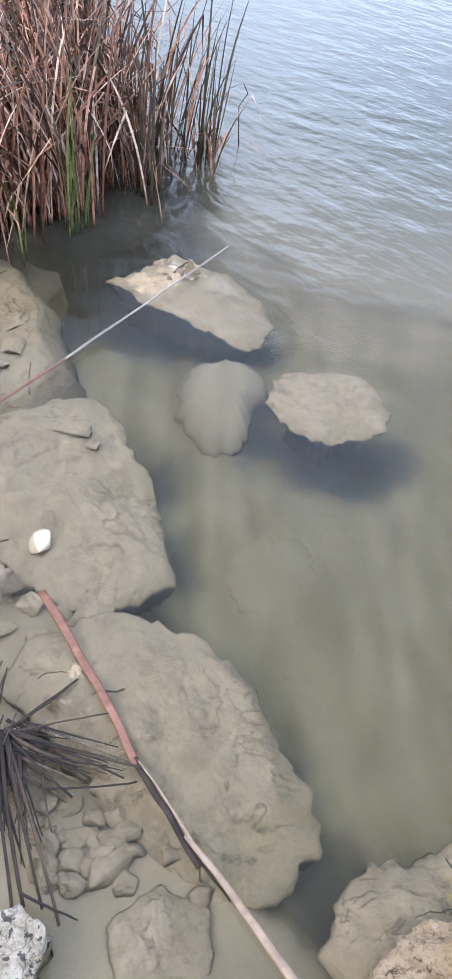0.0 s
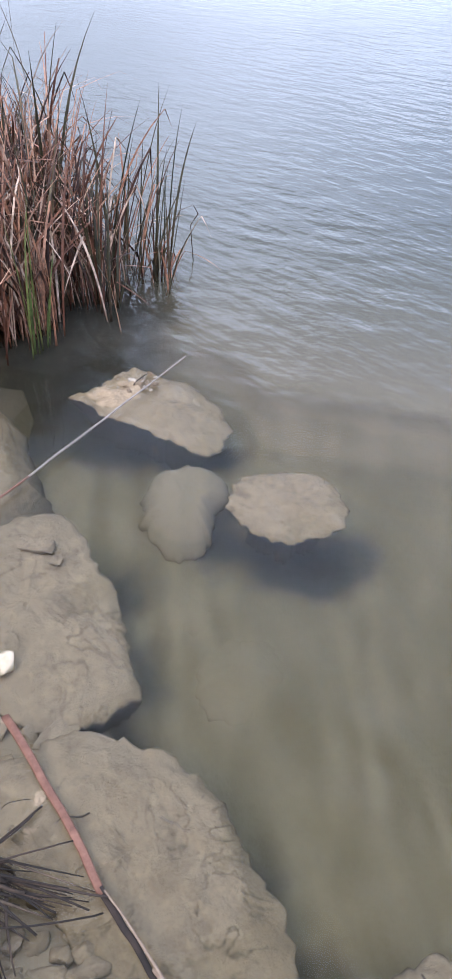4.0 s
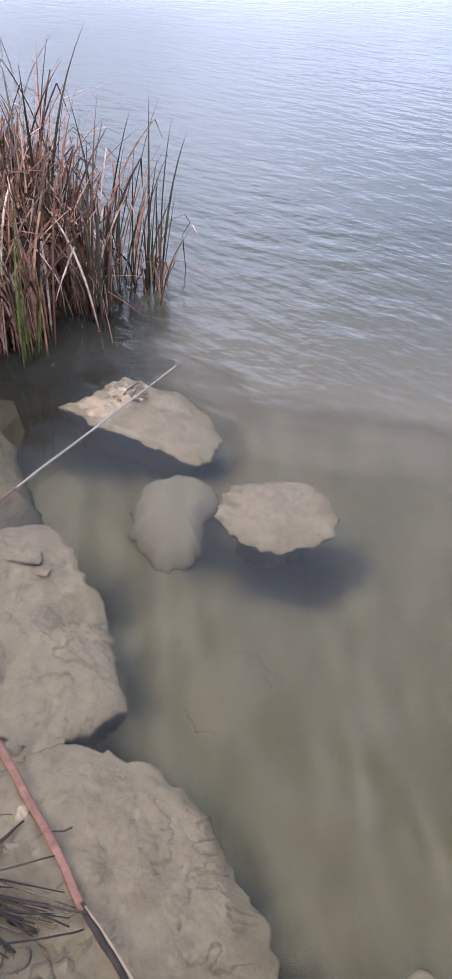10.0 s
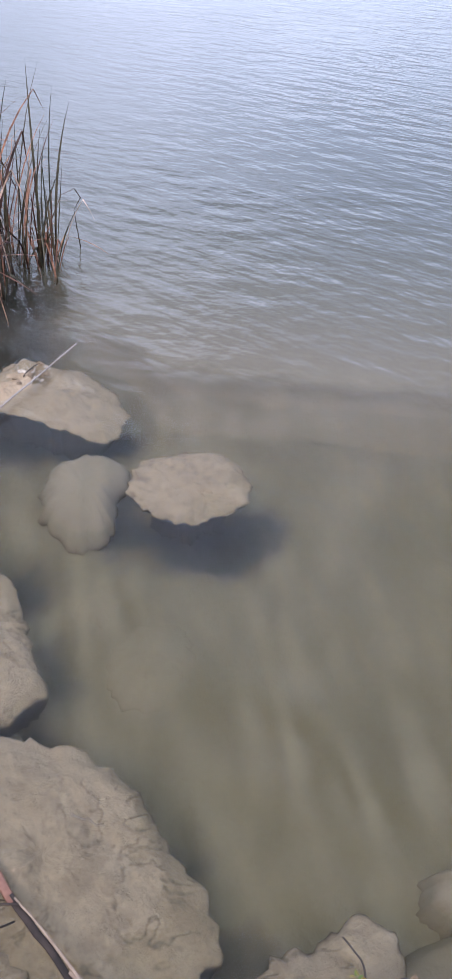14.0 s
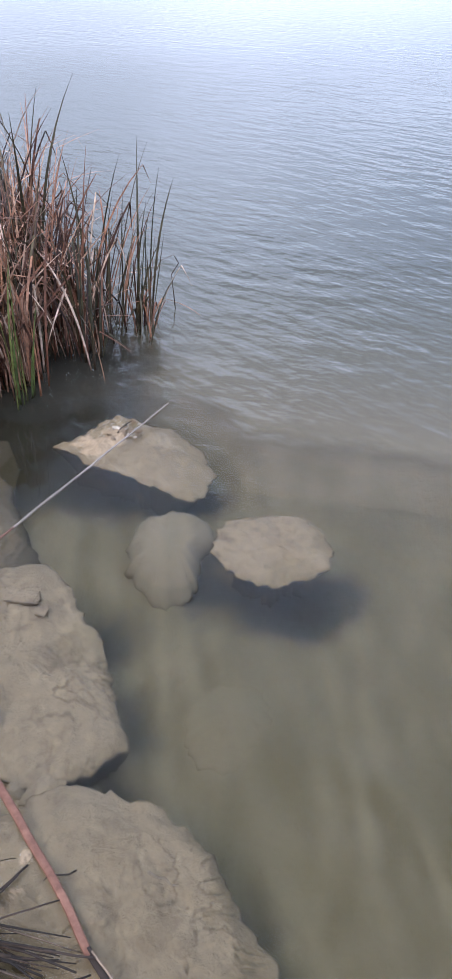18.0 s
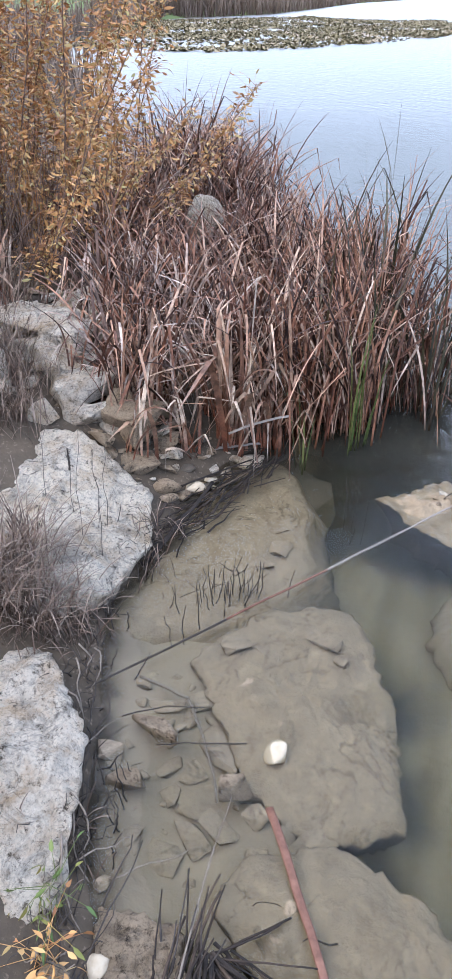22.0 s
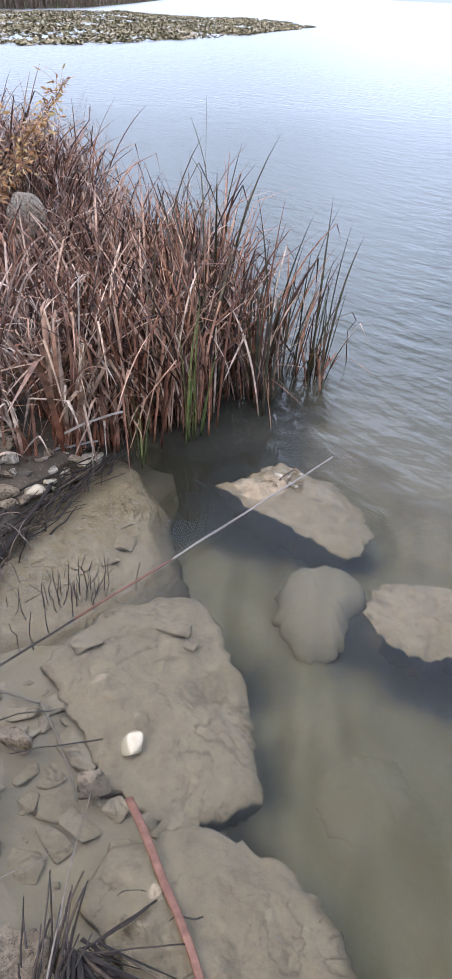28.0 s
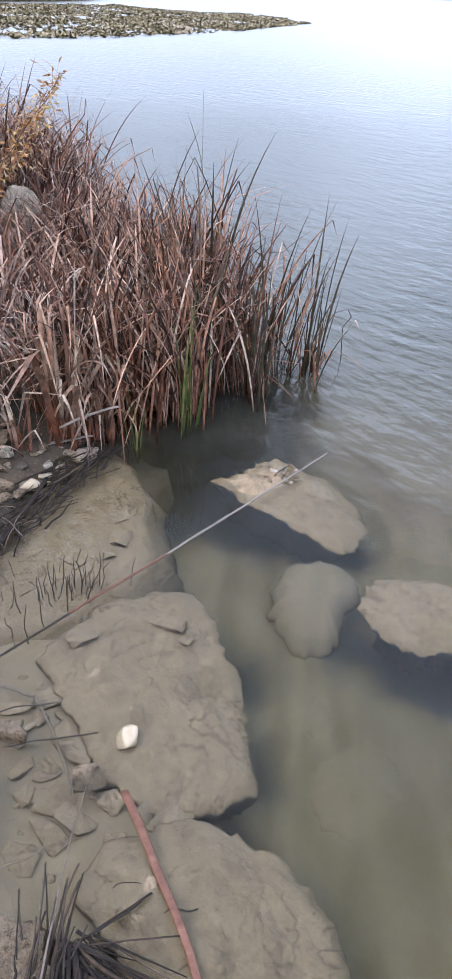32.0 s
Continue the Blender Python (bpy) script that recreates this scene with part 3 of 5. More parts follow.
def slab_geo(corners, top, thick, seed=0, rough=0.02, under=0.06, dome=0.02, tilt=(0, 0), seg=72, rings=16, ragged=0.035, soft=1, sink=0.0, flake=0.006, facets=0):
    """A block of stone: outline through the corners, ragged edge, uneven top, undercut sides."""
    c = np.array(corners, float)
    n = len(c)
    per = np.linalg.norm(np.roll(c, -1, 0) - c, axis=1)
    cum = np.r_[0, np.cumsum(per)]
    s = np.linspace(0, cum[-1], seg, endpoint=False)
    ring = np.stack([np.interp(s, cum, np.r_[c[:, k], c[0, k]]) for k in (0, 1)], 1)
    for _ in range(soft):
        ring = 0.5 * ring + 0.25 * (np.roll(ring, 1, 0) + np.roll(ring, -1, 0))
    mid = ring.mean(0)
    size = np.linalg.norm(ring - mid, axis=1).mean()
    out = (ring - mid) / np.linalg.norm(ring - mid, axis=1)[:, None]
    jag = np.array([nz(p[0], p[1], seed * 3.7, 7) * 0.7 + nz(p[0], p[1], seed * 1.3 + 5, 30, 2) * 0.42 + nz(p[0], p[1], seed * 1.9 + 3, 75, 2) * 0.34 for p in ring])
    ring = ring + out * (jag * ragged)[:, None]
    verts, faces = [], []
    cut = random.Random(seed * 17)
    planes = [(cut.uniform(0.0, 0.05), cut.uniform(0.06, 0.26), cut.uniform(0, 2 * math.pi)) for _ in range(facets)]

    def ztop(x, y, f):
        z = top + dome * (1 - f * f)
        for lift, steep, way in planes:
            z = min(z, top + dome * 0.4 + lift - steep * ((x - mid[0]) * math.cos(way) + (y - mid[1]) * math.sin(way)))
        z += tilt[0] * (x - mid[0]) + tilt[1] * (y - mid[1])
        z += rough * (nz(x, y, seed * 2.1, 3.5) + 0.55 * nz(x, y, seed + 9, 12) + 0.30 * nz(x, y, seed + 4, 40, 2) + 0.35 * max(0.0, nz(x, y, seed + 6, 7) - 0.1) * (1.0 if nz(x, y, seed + 8, 22) > 0 else 0.0))
        # flaked beds: the top breaks off in thin steps
        z += flake * (math.floor(3.2 * nz(x, y, seed + 11, 3.2) + 0.8 * nz(x, y, seed + 2, 26, 2)) + 0.5)
        return z - 0.55 * max(0.0, f - 0.86) ** 2 * size * 2.2 - sink * 3.2 * max(0.0, f - 0.44) ** 2

    verts.append((mid[0], mid[1], ztop(mid[0], mid[1], 0)))
    for r in range(1, rings + 1):
        f = (r / rings) ** 0.8
        for p in ring:
            x, y = mid + (p - mid) * f
            verts.append((x, y, ztop(x, y, f)))
    side = 5
    for r in range(1, side + 1):
        g = r / side
        for p, o in zip(ring, out):
            w = under * math.sin(g * 2.2) + (0.5 * ragged + 0.03) * nz(p[0], p[1], g * thick * 1.5 + seed, 9) * g
            x, y = p - o * w
            verts.append((x, y, ztop(p[0], p[1], 1) - thick * g))
    for j in range(seg):
        faces.append((0, 1 + j, 1 + (j + 1) % seg))
    for r in range(rings + side - 1):
        a, b = 1 + r * seg, 1 + (r + 1) * seg
        for j in range(seg):
            k = (j + 1) % seg
            faces.append((a + j, b + j, b + k, a + k))
    faces.append(tuple(range(1 + (rings + side - 1) * seg + seg - 1, (rings + side - 1) * seg, -1)))
    return verts, faces, (mid[0], mid[1], top - thick)


def stone(name, corners, top, thick, mat, label, category="rock", group="", **kw):
    v, f, o = slab_geo(corners, top, thick, **kw)
    ob = mesh_ob(name, v, f, mat, None, "", o, True)
    return tagged(ob, label, category, group)


ICO = None


def pebble_geo(at, size, turn, seed, angular=0.5, lean=(0, 0)):
    """A worn stone of the given length, width and height, its foot at at."""
    global ICO
    if ICO is None:
        b = bmesh.new()
        bmesh.ops.create_icosphere(b, subdivisions=3, radius=1)
        ICO = np.array([v.co[:] for v in b.verts]), [tuple(v.index for v in f.verts) for f in b.faces]
        b.free()
    base, faces = ICO
    rng = np.random.RandomState(seed)
    p = base.copy()
    for _ in range(13):
        d = rng.normal(size=3)
        d /= np.linalg.norm(d)
        cut = rng.uniform(0.42, 0.85)
        h = p @ d
        p -= np.outer(np.maximum(h - cut, 0) * (0.55 + 0.45 * angular), d)
    p *= (1 + 0.10 * np.array([nz(*q, 1.6 + 0.01 * seed) for q in p]))[:, None]
    p += 0.025 * np.array([[nz(q[0], q[1], q[2] + seed, 6, 2)] for q in p]) * p
    p *= np.array(size) / 2
    m = np.array(Euler((radians(lean[0]), radians(lean[1]), radians(turn))).to_matrix())
    p = p @ m.T
    p[:, 2] -= p[:, 2].min()
    return p + np.array(at), faces


def pebble(name, at, size, turn, seed, mat, label, category="stone", group="", angular=0.5, lean=(0, 0)):
    v, f = pebble_geo(at, size, turn, seed, angular, lean)
    return tagged(mesh_ob(name, v, f, mat, None, "", at, True), label, category, group)


def block_geo(at, size, turn, seed, points=13, edge=0.05, lean=(0, 0)):
    """A broken angular block: the hull of scattered points, its arrises worn."""
    r = random.Random(seed)
    bm = bmesh.new()
    for k in range(points):
        p = Vector((r.uniform(-1, 1), r.uniform(-1, 1), r.uniform(-1, 1)))
        p /= max(abs(v) for v in p) ** 0.8
        bm.verts.new(p)
    bmesh.ops.convex_hull(bm, input=bm.verts)
    loose = [v for v in bm.verts if not v.link_faces]
    bmesh.ops.delete(bm, geom=loose, context="VERTS")
    lim = [max(abs(v.co[k]) for v in bm.verts) for k in range(3)]
    for v in bm.verts:
        v.co = Vector([v.co[k] / lim[k] * size[k] / 2 for k in range(3)])
    bmesh.ops.bevel(bm, geom=list(bm.edges), offset=edge * min(size[:2]), segments=2, profile=0.6, affect="EDGES", clamp_overlap=True)
    bmesh.ops.triangulate(bm, faces=bm.faces)
    bmesh.ops.subdivide_edges(bm, edges=[e for e in bm.edges if e.calc_length() > 0.25 * size[0]], cuts=2, use_grid_fill=True)
    bmesh.ops.triangulate(bm, faces=bm.faces)
    m = Euler((radians(lean[0]), radians(lean[1]), radians(turn))).to_matrix()
    for v in bm.verts:
        q = v.co.copy()
        q *= 1 + 0.05 * nz(q.x + seed, q.y, q.z, 6 / size[0], 3)
        v.co = m @ q
    low = min(v.co.z for v in bm.verts)
    bm.verts.index_update()
    vs = [tuple(v.co + Vector(at) - Vector((0, 0, low))) for v in bm.verts]
    fs = [tuple(v.index for v in f.verts) for f in bm.faces]
    bm.free()
    return vs, fs


def block(name, at, size, turn, seed, mat, label, category="rock", group="", lean=(0, 0), edge=0.05, points=13):
    v, f = block_geo(at, size, turn, seed, points, edge, lean)
    return tagged(mesh_ob(name, v, f, mat, None, "", at, False), label, category, group)


def blade_geo(root, heading, length, width, lean, bend, segs=8, fold=0.25, kink=None, twist=0.0, sag=0.0):
    """A reed leaf: rises from root, leans and bends towards heading; kink: (place along it, further bend)."""
    dx, dy = math.cos(heading), math.sin(heading)
    pts, ang = [np.array(root, float)], lean
    step = length / segs
    for i in range(segs):
        t = (i + 0.5) / segs
        a = ang + bend * t * t
        if kink and t > kink[0]:
            a += kink[1]
        pts.append(pts[-1] + step * np.array([dx * math.sin(a), dy * math.sin(a), math.cos(a)]))
    verts, faces, uv = [], [], []
    for i, p in enumerate(pts):
        t = i / segs
        w = width * (0.75 + 0.5 * t) if t < 0.4 else width * 0.95 * (1 - ((t - 0.4) / 0.6) ** 2.2) + 0.0006
        th = twist * t
        sx, sy = -dy * math.cos(th) + dx * math.sin(th), dx * math.cos(th) + dy * math.sin(th)
        verts += [p + np.array([sx, sy, 0]) * w / 2, p - np.array([dx, dy, 0]) * fold * w, p - np.array([sx, sy, 0]) * w / 2]
        uv += [(0, t), (0.5, t), (1, t)]
        if i:
            k = 3 * i
            faces += [(k - 3, k - 2, k + 1, k), (k - 2, k - 1, k + 2, k + 1)]
    return verts, faces, uv


class Bundle:
    """Gathers pieces into one mesh."""

    def __init__(self):
        self.v, self.f, self.uv = [], [], []

    def add(self, geo):
        k = len(self.v)
        self.v += [tuple(p) for p in geo[0]]
        self.f += [tuple(i + k for i in f) for f in geo[1]]
        self.uv += list(geo[2]) if len(geo) > 2 else [(0, 0)] * len(geo[0])
        return self

    def part(self, name, mat, parent, label="", smooth=True):
        return part(name, self.v, self.f, mat, parent, label, smooth, self.uv)


def tube_geo(pts, r0, r1, sides=6, flat=1.0):
    """A tapering round stem along the points."""
    pts = [Vector(p) for p in pts]
    verts, faces, uv = [], [], []
    for i, p in enumerate(pts):
        d = (pts[min(i + 1, len(pts) - 1)] - pts[max(i - 1, 0)]).normalized()
        a = d.cross(Vector((0, 0, 1)))
        a = a.normalized() if a.length > 0.05 else Vector((1, 0, 0))
        b = d.cross(a).normalized()
        t = i / (len(pts) - 1)
        r = r0 + (r1 - r0) * t
        for j in range(sides):
            th = 2 * math.pi * j / sides
            verts.append(tuple(p + a * r * math.cos(th) + b * r * flat * math.sin(th)))
            uv.append((j / sides, t))
        if i:
            k, q = (i - 1) * sides, i * sides
            for j in range(sides):
                j2 = (j + 1) % sides
                faces.append((k + j, k + j2, q + j2, q + j))
    faces.append(tuple(range(sides - 1, -1, -1)))
    faces.append(tuple(range((len(pts) - 1) * sides, len(pts) * sides)))
    return verts, faces, uv


def curve_pts(a, b, n=8, bow=(0, 0, 0), wob=0.0, seed=0):
    a, b, bow = Vector(a), Vector(b), Vector(bow)
    out = []
    for i in range(n + 1):
        t = i / n
        p = a.lerp(b, t) + bow * 4 * t * (1 - t)
        p += Vector((nz(t * 3, seed, 0.3), nz(t * 3, seed, 7.3), nz(t * 3, seed, 3.9))) * wob
        out.append(p)
    return out


rng = random.Random(7)

# ---- ground: one sheet, bank, pond bed and far shore ----
SHORE = [(-400, -0.3), (0.2, -0.25), (0.8, -0.42), (1.4, -0.56), (1.75, -0.60), (2.0, -0.50), (2.4, -0.46), (2.6, -0.32), (2.8, -0.18), (3.4, -0.05), (5.0, -0.25), (6.6, -0.75), (8, -2.2), (12, -3.0), (25, -8.0), (56, -9.0), (60, -6.8), (71, -3.1), (91, -0.2), (159, 8.5), (256, 27.0), (320, 40.0), (700, 90.0), (3000, 300.0)]
SHORE_Y, SHORE_X = np.array(SHORE).T


def shore_x(y):
    return float(np.interp(y, SHORE_Y, SHORE_X))


def ground_z(x, y):
    d = max(shore_x(y) - x, (0.14 - y) * (1 + 2.2 * min(1.0, max(0.0, (x - 0.15) / 0.25))) if y < 3 else -9.0)
    n = nz(x, y, 2.0, 2.5) * 0.03 + nz(x, y, 5.0, 9) * 0.012
    if d > 0:
        z = 0.03 + 0.30 * min(d, 1.0) + 0.10 * max(0.0, min(d - 1.0, 6.0)) + 0.02 * max(0.0, min(d - 7.0, 60.0))
    else:
        e = -d
        shelf = 0.23 + 0.13 * min(1.0, max(0.0, (1.8 - y) / 0.3))
        z = 0.03 - 0.51 * min(e, 0.20) - 0.06 * max(0.0, min(e - 0.20, shelf)) - 0.9 * max(0.0, min(e - 0.20 - shelf, 0.35)) - 0.2 * max(0.0, min(e - 0.55 - shelf, 6.0))
    return z + n * min(1.0, 0.3 + abs(d) * 3)


def ground_axis(near0, near1, step, far0, far1):
    a = list(np.arange(near0, near1, step))
    s, x = step, near1
    while x < far1:
        a.append(x)
        s *= 1.18
        x += s
    a.append(far1)
    s, x = step * 1.18, near0 - step
    while x > far0:
        a.insert(0, x)
        s *= 1.18
        x -= s
    a.insert(0, far0)
    return a


gx, gy = ground_axis(-2.6, 2.2, 0.045, -2500, 2500), ground_axis(-0.8, 6.6, 0.055, -1500, 3000)
gv = [(x, y, ground_z(x, y)) for y in gy for x in gx]
gf = [(j * len(gx) + i, j * len(gx) + i + 1, (j + 1) * len(gx) + i + 1, (j + 1) * len(gx) + i) for j in range(len(gy) - 1) for i in range(len(gx) - 1)]
tagged(mesh_ob("ground", gv, gf, M_GROUND, smooth=True), "stony earth bank and silty pale pond bed", "ground", kind="structure")

# ---- water: skin and veils of silt ----
wv = [(-60, -2, 0), (2500, -2, 0), (2500, 3000, 0), (-60, 3000, 0)]
water = tagged(mesh_ob("water", wv, [(0, 1, 2, 3)], water_material()), "calm murky green-brown pond water with fine ripples", "water", kind="structure")
def sheet(depth, swell, seed, swells=(), shoal=0.0):
    """A level sheet in the pond, uneven near the shore, plain far out."""
    xs, ys = np.arange(-0.9, 3.1, 0.08), np.arange(0.0, 4.0, 0.08)
    rise = lambda x, y: shoal * float(np.interp(y + 0.6 * x, (2.46, 2.66, 2.80, 2.92), (0.0, 0.25, 0.8, 1.0)) * np.interp(math.hypot(x - 0.60, y - 2.36), (0.30, 0.46), (0.0, 1.0)))
    q = [(x, y, -depth + rise(x, y) + swell * (1 - rise(x, y) / depth) * nz(x, y, seed, 3) + sum(h * math.exp(-((x - a) ** 2 + (y - b) ** 2) / (r * r)) for a, b, r, h in swells)) for y in ys for x in xs]
    nx, ny = len(xs), len(ys)
    qf = [(j * nx + i, j * nx + i + 1, (j + 1) * nx + i + 1, (j + 1) * nx + i) for j in range(ny - 1) for i in range(nx - 1)]
    k = len(q)
    q += [(-60, 3.92, shoal - depth), (2500, 3.92, shoal - depth), (2500, 3000, shoal - depth), (-60, 3000, shoal - depth), (3.02, -2, shoal - depth), (2500, -2, shoal - depth), (3.02, 3.92, shoal - depth)]
    return q, qf + [(k, k + 1, k + 2, k + 3), (k + 4, k + 5, k + 1, k + 6)]


for depth, tint, seed in ((0.055, (0.91, 0.91, 0.88), 1), (0.13, (0.88, 0.885, 0.83), 4)):
    part("silt_veil", *sheet(depth, 0.012, seed), veil_material("turbid_water", tint), water, "thin veil of suspended pale silt", True)
tagged(mesh_ob("pond_bed", *sheet(BED_DEPTH, 0.03, 3, SWELLS, 0.19), silt_bed_material("soft_silt_bed"), smooth=True), "soft olive and tan silt pond bed with painted ripple streaks and shade", "pond bed", kind="structure")

# ---- drowned blocks ----
stone("submerged_slab", [(-0.27, 1.60), (-0.10, 1.82), (0.19, 1.88), (0.25, 1.74), (0.28, 1.50), (0.29, 1.16), (0.22, 1.10), (0.02, 1.12), (-0.08, 1.20), (-0.19, 1.42)], -0.035, 0.26, M_SILT, "flat pale limestone slab under shallow water, silt covered", "slab", "drowned slabs", seed=1, seg=110, rings=30, rough=0.016, dome=0.012, under=0.05, tilt=(-0.03, 0.02), sink=0.014, ragged=0.032)
stone("submerged_slab", [(-0.14, 0.92), (-0.06, 1.06), (0.17, 1.06), (0.33, 0.94), (0.39, 0.80), (0.46, 0.58), (0.44, 0.50), (0.38, 0.43), (0.29, 0.40), (0.17, 0.46), (0.08, 0.60), (-0.04, 0.75)], -0.042, 0.26, M_SILT, "large tan limestone slab just below the water, beside a reed stem", "slab", "drowned slabs", seed=2, seg=120, rings=34, rough=0.022, dome=0.014, under=0.03, tilt=(-0.06, 0.075), sink=0.022, ragged=0.034, flake=0.0045)
stone("submerged_slab", [(-0.50, 2.42), (-0.30, 2.64), (-0.05, 2.76), (0.02, 2.58), (0.09, 2.10), (0.01, 1.90), (-0.20, 1.74), (-0.46, 1.68), (-0.56, 1.85)], -0.040, 0.22, M_SILT, "flat silty limestone slab in shallow water below the reeds", "slab", "drowned slabs", seed=3, rough=0.014, under=-0.09)
stone("submerged_rock", [(0.31, 2.46), (0.48, 2.54), (0.60, 2.63), (0.70, 2.58), (0.80, 2.50), (0.86, 2.35), (0.86, 2.20), (0.78, 2.07), (0.72, 2.05), (0.62, 2.13), (0.52, 2.23), (0.41, 2.31), (0.36, 2.39)], -0.034, 0.17, M_SILT_SHADED, "pale limestone block breaking the water at its crown", "rock", "drowned rocks", seed=4, seg=130, rings=30, rough=0.020, dome=0.020, under=0.09, tilt=(-0.09, 0.06), sink=0.012, ragged=0.030, flake=0.005)
stone("submerged_rock", [(0.70, 1.78), (0.77, 1.845), (0.86, 1.86), (0.94, 1.885), (1.02, 1.86), (1.09, 1.80), (1.10, 1.68), (1.04, 1.58), (0.96, 1.565), (0.90, 1.575), (0.83, 1.545), (0.77, 1.59), (0.72, 1.65), (0.695, 1.72)], -0.034, 0.17, M_SILT_SHADED, "flat-topped tan limestone rock just under the water", "rock", "drowned rocks", seed=15, seg=130, rings=30, ragged=0.026, rough=0.020, dome=0.010, under=0.09, tilt=(-0.13, 0.02), sink=0.012, flake=0.005)
stone("submerged_rock", [(0.46, 1.98), (0.59, 2.12), (0.70, 2.12), (0.76, 2.01), (0.745, 1.87), (0.66, 1.76), (0.60, 1.66), (0.49, 1.68), (0.44, 1.82)], -0.105, 0.2, M_SILT_DEEP, "deeper greenish limestone rock dimmed by murky water", "rock", "drowned rocks", seed=6, rough=0.010, dome=0.020, sink=0.05, ragged=0.04, soft=3, flake=0.002)
stone("submerged_rock", [(0.45, 1.13), (0.45, 1.31), (0.59, 1.38), (0.73, 1.33), (0.71, 1.15), (0.55, 1.08)], -0.205, 0.15, M_SILT_DEEP, "faint rounded rock deep in murky water", "rock", "drowned rocks", seed=7, rough=0.006, dome=0.055, sink=0.0, ragged=0.03, soft=4, flake=0.0)
stone("submerged_rock", [(0.37, 1.40), (0.40, 1.53), (0.56, 1.57), (0.63, 1.42), (0.48, 1.33)], -0.208, 0.15, M_SILT_DEEP, "faint low rock deep in murky water", "rock", "drowned rocks", seed=8, rough=0.006, dome=0.055, sink=0.0, ragged=0.03, soft=4, flake=0.0)
stone("submerged_slab", [(0.38, 0.28), (0.43, 0.37), (0.54, 0.41), (0.70, 0.415), (0.75, 0.36), (0.72, 0.26), (0.62, 0.14), (0.42, 0.12)], -0.035, 0.25, M_SILT, "pale slab under water at the foot of a dry rock", "slab", "drowned slabs", seed=9, rough=0.016, under=0.04, sink=0.02)
stone("submerged_rock", [(0.82, 0.40), (0.88, 0.48), (1.04, 0.46), (1.15, 0.38), (1.05, 0.24), (0.90, 0.28)], -0.12, 0.2, M_SILT_DEEP, "greenish drowned rock beside the shore", "rock", "drowned rocks", seed=10, rough=0.012, dome=0.03, sink=0.16, ragged=0.03, soft=5, flake=0.0)
stone("submerged_rock", [(0.01, 0.43), (0.11, 0.475), (0.20, 0.42), (0.19, 0.34), (0.12, 0.26), (0.02, 0.29)], -0.07, 0.16, M_PEBBLE, "smooth drowned stone below the reed stem", "rock", "drowned rocks", seed=11, rough=0.012, ragged=0.012)

# ---- dry rocks of the bank ----
stone("bank_rock", [(-1.15, 2.30), (-0.92, 2.46), (-0.70, 2.42), (-0.50, 2.27), (-0.45, 1.98), (-0.55, 1.68), (-0.72, 1.60), (-1.0, 1.75)], 0.14, 0.24, M_DRY, "big pale limestone block with grey lichen on the bank", "rock", "bank rocks", seed=21, seg=150, rings=36, rough=0.022, dome=0.07, tilt=(-0.08, 0.10), ragged=0.022, flake=0.007, facets=4)
stone("bank_rock", [(-0.95, 1.48), (-0.67, 1.52), (-0.57, 1.38), (-0.47, 1.20), (-0.44, 1.02), (-0.43, 0.84), (-0.60, 0.74), (-0.95, 0.85)], 0.10, 0.22, M_DRY_GREY, "cracked grey-white limestone boulder at the water's edge", "rock", "bank rocks", seed=22, seg=150, rings=36, rough=0.024, dome=0.06, ragged=0.022, flake=0.007, facets=6)
stone("bank_rock", [(-0.22, 0.36), (-0.20, 0.45), (-0.12, 0.455), (-0.08, 0.42), (-0.10, 0.35), (-0.14, 0.30)], 0.06, 0.14, M_DRY_SPECK, "small cream limestone rock with black lichen spots", "rock", "bank rocks", seed=23, rough=0.012, dome=0.012, under=0.01, ragged=0.02)
stone("bank_rock", [(0.41, 0.22), (0.45, 0.275), (0.51, 0.285), (0.68, 0.26), (0.76, 0.16), (0.62, 0.04), (0.46, 0.10)], 0.06, 0.14, M_DRY_CRUMB, "crumbly tan limestone rock above the water", "rock", "bank rocks", seed=24, seg=110, rings=26, rough=0.04, dome=0.02, under=0.015, flake=0.010)
stone("bank_rock", [(-0.36, 0.87), (-0.27, 0.86), (-0.19, 0.85), (-0.19, 0.72), (-0.28, 0.64), (-0.38, 0.72)], 0.012, 0.12, M_DRY_TAN, "low tan rock at the waterline under rotting reeds", "rock", "bank rocks", seed=25, rough=0.02, dome=0.01, under=0.0)

